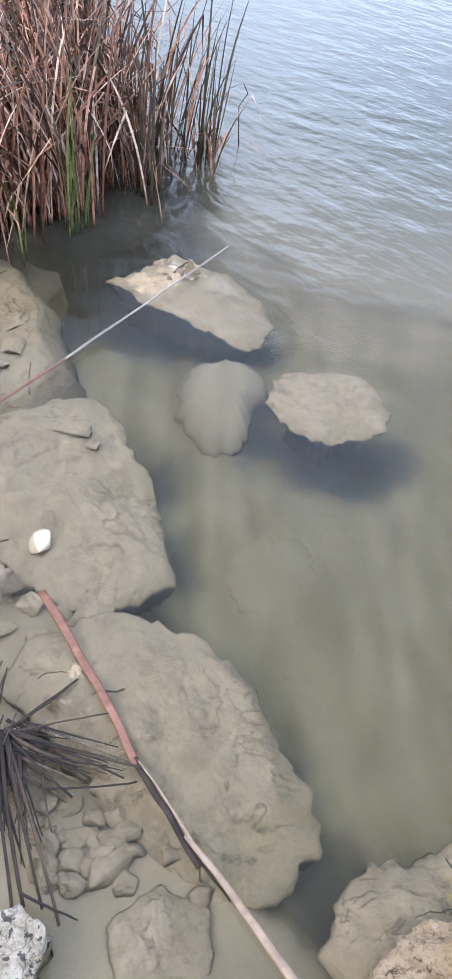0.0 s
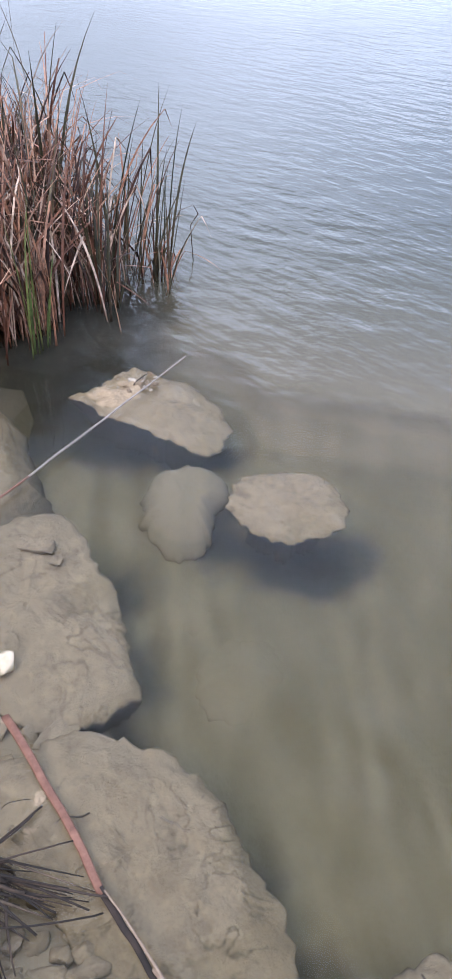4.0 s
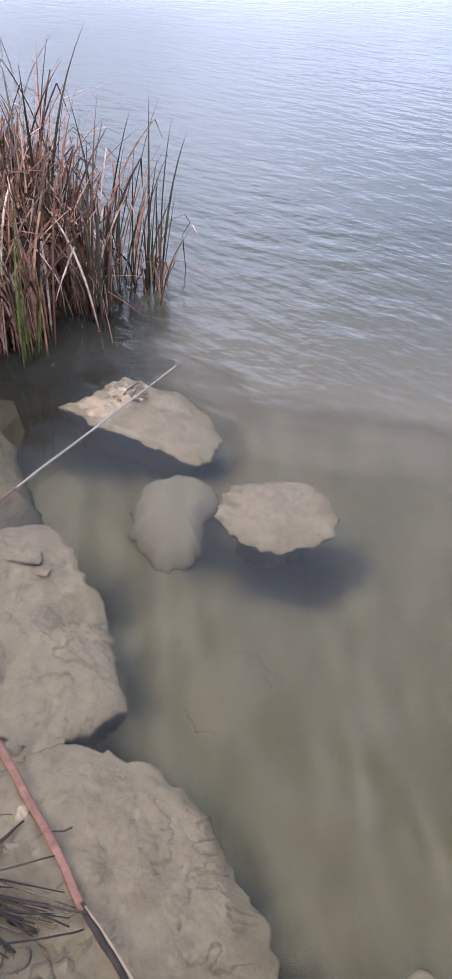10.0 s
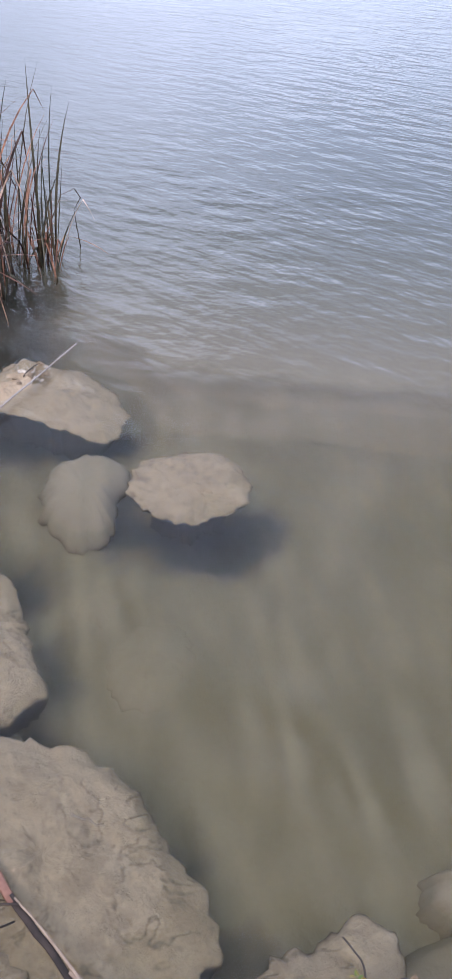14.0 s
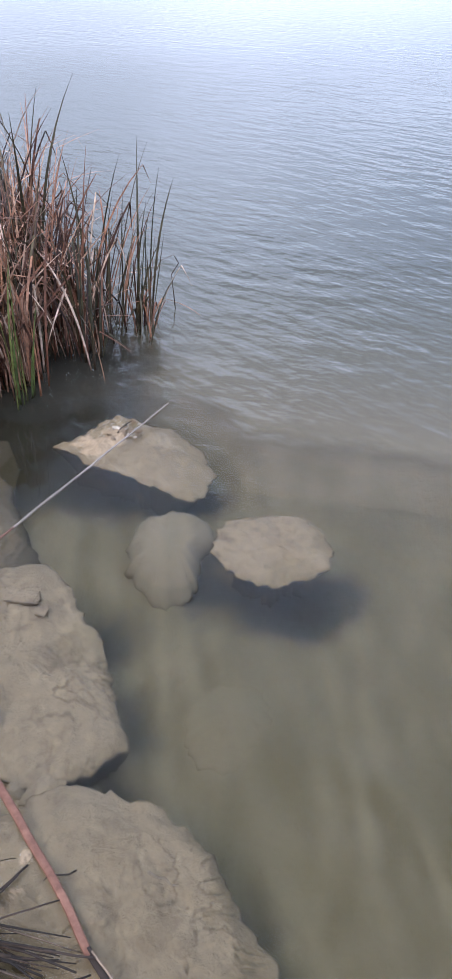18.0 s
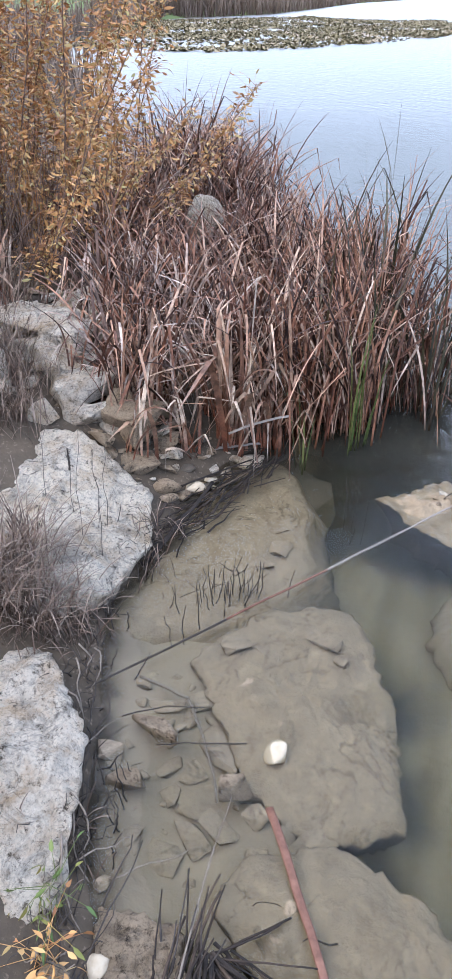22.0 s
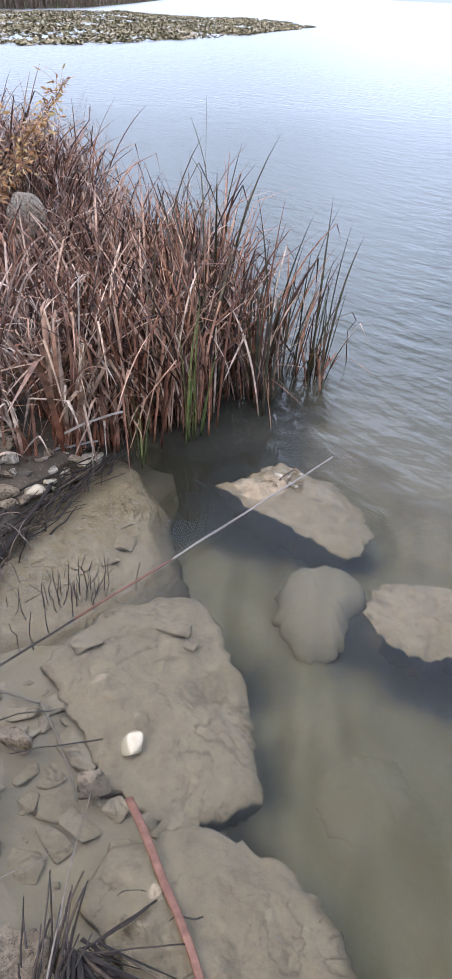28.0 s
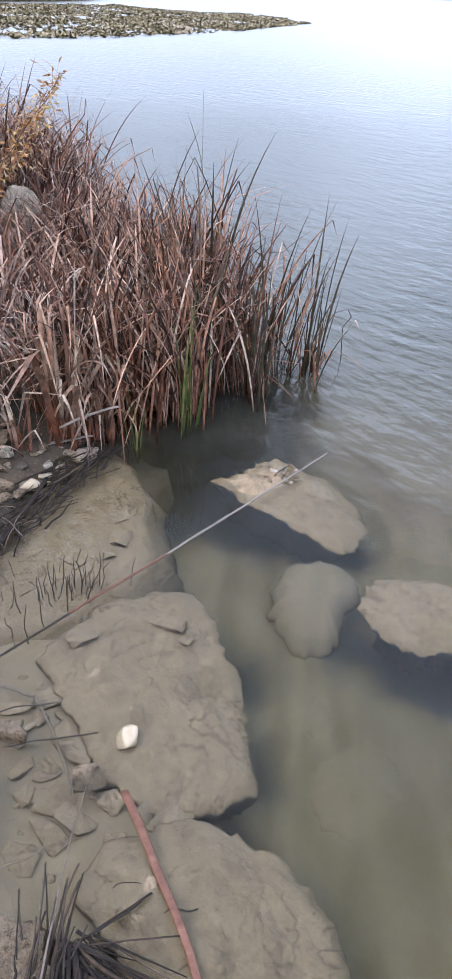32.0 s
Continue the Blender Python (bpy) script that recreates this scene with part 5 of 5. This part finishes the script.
made = 0
rr = random.Random(21)
while made < 215:
    x, y = rr.uniform(-1.15, 0.75), rr.uniform(2.6, 6.5)
    if not inside(x, y, BED) or math.hypot(x + 0.27, y - 2.66) < 0.20 or math.hypot(x + 0.62, (y - 5.0) * 0.7) < 0.14:
        continue
    right = min(1.0, max(0.0, (x + 0.5) / 0.75))
    tall = 0.52 + 0.28 * right + 0.16 * rr.random()
    if -0.9 < x < -0.35 and 4.0 < y < 5.0:
        tall = 0.27
    if 4.6 < y < 5.3 and x > -0.4:
        tall = 0.66
    if y > 5.3:
        tall = 0.96
    if 0.0 < x < 0.5 and y < 4.2:
        tall += 0.09
    wet = right > 0.5
    label = "clump of tall dead brown reed leaves standing in water" if wet else "clump of bent dead grey-brown reed leaves on the bank"
    n = rr.randint(21, 29) if x < 0.34 else rr.randint(11, 18)
    mat = M_REED if rr.random() < 0.62 + 0.5 * right else M_GREYREED
    leaves = []
    for _ in range(n):
        leaves.append((reed_leaf(x + rr.gauss(0, 0.06), y + rr.gauss(0, 0.06), tall, rr, 0.9, 0.15 + 0.62 * right), mat))
    if x > 0.12 and y < 4.2:
        for _ in range(rr.randint(1, 3)):
            leaves.append((reed_leaf(x + rr.gauss(0, 0.05), y + rr.gauss(0, 0.05), tall * 1.16, rr, 0.9, 1.0), M_OLIVE))
    if y < 4.6:
        # the clumps that stand nearest, leaf by leaf
        cl = thing("reed_clump", (x, y, ground_z(x, y)), label, "reeds", "reed bed")
        for g, m in leaves:
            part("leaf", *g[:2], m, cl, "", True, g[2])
    else:
        b = Bundle()
        for g, m in leaves:
            b.add(g)
        tagged(mesh_ob("reed_clump", b.v, b.f, mat, None, "", (x, y, ground_z(x, y)), True, b.uv), label, "reeds", "reed bed", "stuff")
    made += 1

# pale straw clumps at the foot of the bed
for i, (x, y, n, tall, up, wide) in enumerate([(-0.25, 2.71, 46, 0.68, 0.66, 1.75), (-0.40, 2.60, 15, 0.36, 0.5, 1.3), (-0.60, 2.50, 11, 0.36, 0.75, 1.3), (-0.12, 2.77, 22, 0.5, 0.75, 1.3), (-0.52, 2.78, 12, 0.34, 0.45, 1.2), (-0.36, 2.86, 18, 0.5, 0.5, 1.3), (-1.35, 3.3, 16, 0.40, 0.6, 1.3), (-0.70, 3.1, 16, 0.45, 0.4, 1.2)]):
    cl = thing("straw_clump", (x, y, 0), "arching straw-coloured dead reed leaves with reddish feet", "reeds", "straw clumps")
    for _ in range(n):
        g = reed_leaf(x + rr.gauss(0, 0.032), y + rr.gauss(0, 0.026), tall, rr, wide, up)
        part("leaf", *g[:2], M_STRAW, cl, "", True, g[2])
broken = thing("bent_reed", (-0.24, 2.68, 0.1), "pale broken reed leaf bent level across the clump", "reed leaf")
part("leaf", *tube_geo(curve_pts((-0.26, 2.62, 0.13), (-0.03, 2.66, 0.20), 6, (0, 0, 0.012), 0.004, 3), 0.011, 0.009, 6, 0.25)[:2], M_CANE, broken)

# living green leaves at the water's edge
for i, (x, y, n, tall) in enumerate([(0.02, 2.66, 5, 0.36), (0.245, 2.83, 3, 0.58), (0.29, 2.86, 4, 0.40)]):
    cl = thing("green_reed", (x, y, 0), "fresh green reed leaves at the water's edge", "reeds", "green reeds")
    for k in range(n):
        g = blade_geo((x + rr.gauss(0, 0.03), y + rr.gauss(0, 0.02), -0.05), rr.uniform(0, 6.28), tall * rr.uniform(0.75, 1.15), rr.uniform(0.007, 0.012), abs(rr.gauss(0.07, 0.08)), rr.uniform(0.0, 0.35), 8, 0.25, None, rr.uniform(-0.6, 0.6))
        part("leaf", *g[:2], M_GREEN, cl, "", True, g[2])

# sparse outlying stems in open water
for i in range(40):
    t = rr.random()
    if i < 22:
        x, y = 0.48 + 0.34 * t + rr.gauss(0, 0.05), 3.12 + 0.5 * t + rr.gauss(0, 0.10)
    else:
        x, y = 0.70 + 0.24 * t + rr.gauss(0, 0.02), 3.38 + rr.gauss(0, 0.06)
    tall = rr.uniform(0.30, 0.60) if i % 4 else rr.uniform(0.6, 0.88)
    cl = thing("lone_reed", (x, y, 0), "single dark reed stem standing in open water", "reeds", "outlying reed stems")
    g = blade_geo((x, y, -0.1), rr.uniform(-1.4, 2.2), tall + 0.1, rr.uniform(0.008, 0.013), abs(rr.gauss(0.06, 0.12)), rr.uniform(0.0, 0.5), 9, 0.3, None, rr.uniform(-0.8, 0.8))
    part("leaf", *g[:2], M_OLIVE if rr.random() < 0.7 else M_REED, cl, "", True, g[2])
    for k in range(rr.randint(1, 2)):
        g = reed_geo((x + rr.gauss(0, 0.008), y + rr.gauss(0, 0.008), -0.1), (tall + 0.1) * rr.uniform(0.5, 0.95), rr.uniform(0.007, 0.012), rr, 0.85)
        part("leaf", *g[:2], M_OLIVE if rr.random() < 0.35 else M_REED, cl, "", True, g[2])
hook = thing("hooked_reed", (0.95, 3.40, 0), "drooping dark reed leaf with its tip in the water", "reeds")
part("leaf", *tube_geo([(0.90, 3.38, -0.02), (0.93, 3.40, 0.2), (0.99, 3.43, 0.29), (1.06, 3.46, 0.30), (1.09, 3.48, 0.25), (1.06, 3.50, 0.19), (1.07, 3.51, 0.10), (1.085, 3.53, 0.0)], 0.003, 0.0025, 5, 0.4)[:2], M_OLIVE, hook)

# ---- dead stalks in the shallows ----
STALKS = [(-0.429, 1.895), (-0.38, 1.769), (-0.338, 1.679), (-0.238, 1.854), (-0.202, 1.786), (-0.182, 1.889), (-0.159, 1.833), (-0.263, 1.739), (-0.422, 1.502), (-0.469, 1.693), (-0.313, 1.695), (-0.598, 1.655), (-0.419, 1.059), (-0.379, 1.003), (-0.429, 0.985), (-0.371, 1.063), (-0.402, 0.959), (0.23, 2.42), (0.24, 2.45), (0.21, 2.40), (0.26, 2.43)]
for i in range(92):
    if i < len(STALKS):
        x, y = STALKS[i]
    elif i < 50:
        y = rr.uniform(1.45, 2.05)
        x = shore_x(y) + abs(rr.gauss(0.02, 0.05))
    elif i < 66:
        x, y = rr.gauss(-0.41, 0.03), rr.uniform(0.92, 1.2)
    else:
        t = rr.gauss(0, 0.05)
        x, y = -0.185 + t + rr.gauss(0, 0.015), 1.85 + 0.5 * t + rr.gauss(0, 0.025)
    if x < shore_x(y) - 0.12:
        continue
    h = rr.uniform(0.03, 0.12)
    z0 = min(ground_z(x, y), 0.05)
    st = thing("dead_water_plant", (x, y, z0), "thin dark dead stalk standing in the shallows", "stalk", "dead stalks")
    part("stalk", *tube_geo(curve_pts((x, y, z0 - 0.01), (x + rr.gauss(0, 0.018), y + rr.gauss(0, 0.018), h), 5, (0, 0, 0), 0.012, i), 0.0023, 0.0011, 5)[:2], M_STALK, st)
    if i % 2:
        part("side_shoot", *tube_geo(curve_pts((x, y, h * 0.45), (x + rr.gauss(0, 0.03), y + rr.gauss(0, 0.02), h * rr.uniform(0.6, 1.0)), 3, (0, 0, 0), 0.004, i + 7), 0.0013, 0.0008, 4)[:2], M_STALK, st)

# roots and dead stems along the foot of the bank rocks
roots = Bundle()
for i in range(150):
    y = rr.uniform(0.72, 2.15)
    x = shore_x(y) + rr.gauss(0.01, 0.035)
    a = rr.uniform(0, 6.28)
    l = rr.uniform(0.04, 0.16)
    z = max(ground_z(x, y), 0.0)
    roots.add(tube_geo(curve_pts((x, y, z), (x + l * math.cos(a) * 0.6, y + l * math.sin(a), z + rr.uniform(-0.01, 0.10)), 5, (rr.gauss(0, 0.015), 0, rr.uniform(0, 0.02)), 0.015, i + 300), rr.uniform(0.001, 0.0028), 0.0008, 4))
tagged(mesh_ob("root_tangle", roots.v, roots.f, M_STALK, None, "", (-0.5, 1.4, 0), True, roots.uv), "tangle of dark roots and dead stems at the rocks' foot", "roots", kind="stuff")
for i in range(14):
    y = rr.uniform(0.85, 2.1)
    x = shore_x(y) + rr.gauss(0.0, 0.03)
    z = max(ground_z(x, y), 0.0)
    tw = thing("pale_root", (x, y, z), "bare pale root hanging at the rocks' foot", "root", "pale roots")
    part("twig", *tube_geo(curve_pts((x, y, z + 0.08), (x + rr.gauss(0.02, 0.03), y + rr.uniform(-0.16, 0.05), z), 7, (rr.gauss(0, 0.02), 0, 0.01), 0.014, i + 470), 0.0026, 0.0014, 5)[:2], M_TWIG, tw)

# ---- dry grass on the bank ----
turf = Bundle()
for i, (x, y, n, l) in enumerate([(-0.76, 1.72, 190, 0.24), (-0.68, 1.62, 150, 0.19), (-0.86, 1.62, 190, 0.26), (-0.62, 1.58, 80, 0.14), (-0.82, 1.80, 150, 0.24), (-0.95, 1.80, 70, 0.2), (-1.12, 2.72, 80, 0.24), (-1.28, 2.9, 80, 0.26), (-1.05, 2.55, 60, 0.16), (-1.35, 3.4, 80, 0.28), (-1.45, 2.4, 80, 0.26), (-0.47, 1.02, 40, 0.09), (-0.46, 2.10, 36, 0.12), (-0.47, 1.92, 30, 0.10), (-1.15, 2.1, 60, 0.2), (-1.1, 1.4, 70, 0.2), (-1.0, 3.55, 60, 0.24), (-1.25, 3.9, 80, 0.3), (-1.06, 2.66, 110, 0.17), (-1.14, 2.80, 110, 0.2), (-1.02, 2.46, 120, 0.16), (-1.24, 3.05, 110, 0.24), (-1.18, 2.45, 110, 0.2), (-1.30, 2.70, 110, 0.24), (-0.75, 1.58, 150, 0.2), (-0.90, 1.70, 130, 0.24)]):
    for _ in range(n):
        px, py = x + rr.gauss(0, 0.055), y + rr.gauss(0, 0.05)
        turf.add(blade_geo((px, py, max(ground_z(px, py), 0.0) - 0.005), rr.uniform(0, 6.28), l * rr.uniform(0.5, 1.25), rr.uniform(0.002, 0.004), abs(rr.gauss(0.3, 0.35)), rr.uniform(0.2, 1.8), 6, 0.1))
tagged(mesh_ob("dry_grass", turf.v, turf.f, M_GRASS, None, "", (-0.9, 2.0, 0), True, turf.uv), "tufts of dry tangled grass on the bank", "grass", kind="stuff")


brush = Bundle()
for i in range(420):
    x, y = rr.gauss(-1.45, 0.28), rr.gauss(4.05, 0.42)
    if x > -0.95:
        continue
    z = ground_z(x, y)
    l = rr.uniform(0.2, 0.7)
    brush.add(tube_geo(curve_pts((x, y, z - 0.01), (x + rr.gauss(0, 0.15), y + rr.gauss(0, 0.15), z + l), 5, (0, 0, 0), 0.03, i), 0.0026, 0.001, 4))
tagged(mesh_ob("dry_brush", brush.v, brush.f, M_BARK, None, "", (-1.4, 4.0, 0.3), True, brush.uv), "tangle of thin brown dry stems under the shrub", "brush", kind="stuff")


# ---- leafy plants ----
def leaf_geo(at, way, length, width, roll):
    """A small folded leaf with a pointed tip."""
    d = Vector(way).normalized()
    s = d.cross(Vector((math.sin(roll), 0.3, math.cos(roll)))).normalized()
    n = s.cross(d)
    at = Vector(at)
    rows = [(0, 0.05), (0.3, 0.85), (0.62, 0.8), (1.0, 0.03)]
    v, f, uv = [], [], []
    for t, w in rows:
        c = at + d * length * t - n * length * 0.18 * t * t
        for k in (-1, 0, 1):
            v.append(tuple(c + s * k * width * w / 2 + n * abs(k) * width * 0.16 * w))
            uv.append((0.5 + k / 2, t))
    for r in range(3):
        for k in range(2):
            f.append((3 * r + k, 3 * r + k + 1, 3 * r + k + 4, 3 * r + k + 3))
    return v, f, uv


def leafy_shoot(parent, a, b, bow, r0, leaves, size, seed, bark, leafmat, start=0.15):
    r = random.Random(seed)
    pts = curve_pts(a, b, 10, bow, 0.03, seed)
    part("stem", *tube_geo(pts, r0, 0.0012, 5)[:2], bark, parent)
    bn = Bundle()
    for i in range(leaves):
        t = start + (1 - start) * r.random()
        k = min(int(t * 10), 9)
        p = pts[k].lerp(pts[k + 1], t * 10 - k)
        d = Vector((r.gauss(0, 1), r.gauss(0, 1), r.gauss(0.15, 0.6))).normalized()
        if r.random() < 0.6:
            e = p + d * r.uniform(0.02, 0.10) + Vector((0, 0, 0.02))
            bn.add(tube_geo([p, p.lerp(e, 0.6), e], 0.0010, 0.0006, 3))
            p = e
        bn.add(leaf_geo(p, d + Vector((0, 0, -0.25)), size * r.uniform(0.6, 1.2), size * r.uniform(0.28, 0.42), r.uniform(0, 6.28)))
    return bn


shrub = thing("autumn_shrub", (-1.55, 4.2, ground_z(-1.55, 4.2)), "tall thin-stemmed shrub with sparse yellow-orange autumn leaves", "shrub")
for i in range(64):
    a = (-1.48 + rr.gauss(0, 0.30), 4.2 + rr.gauss(0, 0.3), 0.25)
    b = (a[0] + rr.gauss(0.10, 0.35), a[1] + rr.gauss(-0.05, 0.3), rr.uniform(0.7, 2.3))
    bn = leafy_shoot(shrub, a, b, (rr.gauss(0.03, 0.06), rr.gauss(0, 0.06), 0), rr.uniform(0.003, 0.006), 290, 0.040, 500 + i, M_BARK, M_LEAF, 0.12)
    tagged(bn.part("leaves", M_LEAF, shrub, "yellow and rust autumn leaves"), kind="stuff")
for i, (a, b) in enumerate([((-1.25, 4.2, 0.25), (-0.62, 4.6, 1.72)), ((-1.2, 4.0, 0.2), (-0.75, 4.2, 1.25)), ((-1.3, 4.4, 0.25), (-0.85, 4.8, 1.2))]):
    bn = leafy_shoot(shrub, a, b, (-0.12, 0, 0.1), 0.004, 44, 0.042, 600 + i, M_BARK, M_LEAF, 0.3)
    tagged(bn.part("leaves", M_LEAF, shrub, "yellow and rust autumn leaves"), kind="stuff")
for i, (x, y, n, m) in enumerate([(-0.465, 0.855, 3, M_WEED), (-0.41, 0.755, 5, M_LEAF), (-0.455, 0.82, 2, M_WEED), (-0.43, 0.72, 5, M_LEAF), (-1.02, 3.85, 9, M_LEAF), (-0.85, 5.6, 7, M_LEAF)]):
    wd = thing("bank_weed", (x, y, ground_z(x, y)), "small leafy weed turning yellow on the bank" if m == M_WEED else "small plant with orange autumn leaves on the bank", "plant", "bank weeds")
    for k in range(3):
        bn = leafy_shoot(wd, (x, y, max(ground_z(x, y), 0)), (x + rr.gauss(0, 0.04), y + rr.gauss(0, 0.04), max(ground_z(x, y), 0) + rr.uniform(0.04, 0.08) * (4 if y > 3 else 1)), (0, 0, 0), 0.0014, n + 3, 0.040 if y > 3 else 0.030, 700 + 10 * i + k, M_TWIG, m, 0.3)
        bn.part("leaves", m, wd)
for i, (x, y) in enumerate([(-0.71, 2.03), (-0.62, 1.97), (-0.80, 2.05), (-0.66, 1.90), (-0.57, 1.85), (-0.60, 2.02)]):
    st = thing("seed_plant", (x, y, 0.12), "thin dark dry seed stalk before the pale rock", "stalk", "seed stalks")
    tip = (x + rr.gauss(0, 0.02), y + 0.03, 0.2 + rr.uniform(0.14, 0.30))
    part("stalk", *tube_geo(curve_pts((x, y, 0.1), tip, 6, (0, 0, 0), 0.012, 800 + i), 0.0011, 0.0007, 5)[:2], M_STALK, st)
    if i == 0:
        part("seed_head", *tube_geo(curve_pts((tip[0], tip[1], tip[2] - 0.08), tip, 5, (0, 0, 0), 0.004, 3), 0.004, 0.002, 6)[:2], M_STALK, st)

# twig with green shoots lying on the slab by the dry rock
tw = thing("mossy_twig", (0.63, 0.33, 0.0), "dark forked twig with a green shoot on the drowned slab", "twig")
part("twig", *tube_geo(curve_pts((0.62, 0.375, 0.03), (0.63, 0.30, 0.006), 6, (0.01, 0, 0), 0.006, 61), 0.0016, 0.002, 5)[:2], M_STALK, tw)
part("twig", *tube_geo(curve_pts((0.63, 0.30, 0.006), (0.70, 0.275, 0.012), 6, (0, -0.008, 0), 0.01, 62), 0.002, 0.0016, 5)[:2], M_STALK, tw)
part("twig", *tube_geo(curve_pts((0.63, 0.30, 0.006), (0.54, 0.305, 0.003), 6, (0, 0, 0), 0.008, 63), 0.0016, 0.0008, 5)[:2], M_STALK, tw)
bn = Bundle()
for i in range(9):
    bn.add(leaf_geo((0.618 + rr.gauss(0, 0.004), 0.318 + rr.gauss(0, 0.004), 0.008), (rr.gauss(0, 1), rr.gauss(0, 1), 0.6), 0.012, 0.006, rr.uniform(0, 6)))
bn.part("leaves", M_WEED, tw, "tiny green leaves")

# ---- raft of floating leaves far out ----
ISLE = [(-9.0, 26.5), (-3.1, 25.6), (-0.6, 27.9), (1.5, 31.2), (4.8, 36.2), (6.2, 40.0), (11.3, 51.0), (11.0, 58.0), (9.0, 63.0), (4.0, 60.0), (0.0, 66.0), (-5.0, 57.0), (-9.0, 50.0)]
pad = Bundle()
n = 0
while n < 12500:
    x, y = rr.uniform(-9, 11.4), rr.uniform(25, 66)
    if not inside(x, y, ISLE) or (nz(x, y, 1.0, 0.35) < -0.12 and rr.random() < 0.8):
        continue
    n += 1
    r, th, tx, ty = rr.uniform(0.06, 0.12), rr.uniform(0, 6.28), rr.gauss(0, 0.22), rr.gauss(0, 0.2)
    z = rr.uniform(0.01, 0.08)
    v = [(x, y, z - 0.02)]
    for k in range(9):
        a = th + k * 0.68
        px, py = r * math.cos(a), r * math.sin(a)
        v.append((x + px, y + py, max(0.006, z + tx * px + ty * py + 0.03 * math.sin(3 * a))))
    pad.add((v, [(0, k, k + 1) for k in range(1, 9)]))
tagged(mesh_ob("floating_leaves", pad.v, pad.f, M_PAD, None, "", (0, 40, 0), True), "raft of olive and brown floating water-lily leaves", "water plants", kind="stuff")

# ---- far reed belt ----
belt = Bundle()
for i in range(11000):
    y = 52 + 250 * rr.random() ** 2.2
    x = shore_x(y) - abs(rr.gauss(0, 1.2 + y * 0.01)) + 0.2
    h = rr.uniform(0.9, 1.9)
    belt.add(blade_geo((x, y, max(ground_z(x, y), 0) - 0.05), rr.uniform(0, 6.28), h, rr.uniform(0.025, 0.06) * (1 + y / 130), abs(rr.gauss(0, 0.25)), rr.uniform(0, 0.9), 4, 0.1))
for i in range(2600):
    y = rr.uniform(10, 56)
    x = shore_x(y) - abs(rr.gauss(0, 0.8)) + 0.1
    belt.add(blade_geo((x, y, max(ground_z(x, y), 0) - 0.05), rr.uniform(0, 6.28), rr.uniform(0.5, 1.3), rr.uniform(0.010, 0.02) * (1 + y / 30), abs(rr.gauss(0, 0.25)), rr.uniform(0, 0.6), 4, 0.1))
tagged(mesh_ob("far_reeds", belt.v, belt.f, M_FAR_REED, None, "", (0, 60, 0), True, belt.uv), "belt of dead brown reeds along the far shore", "reeds", kind="stuff")
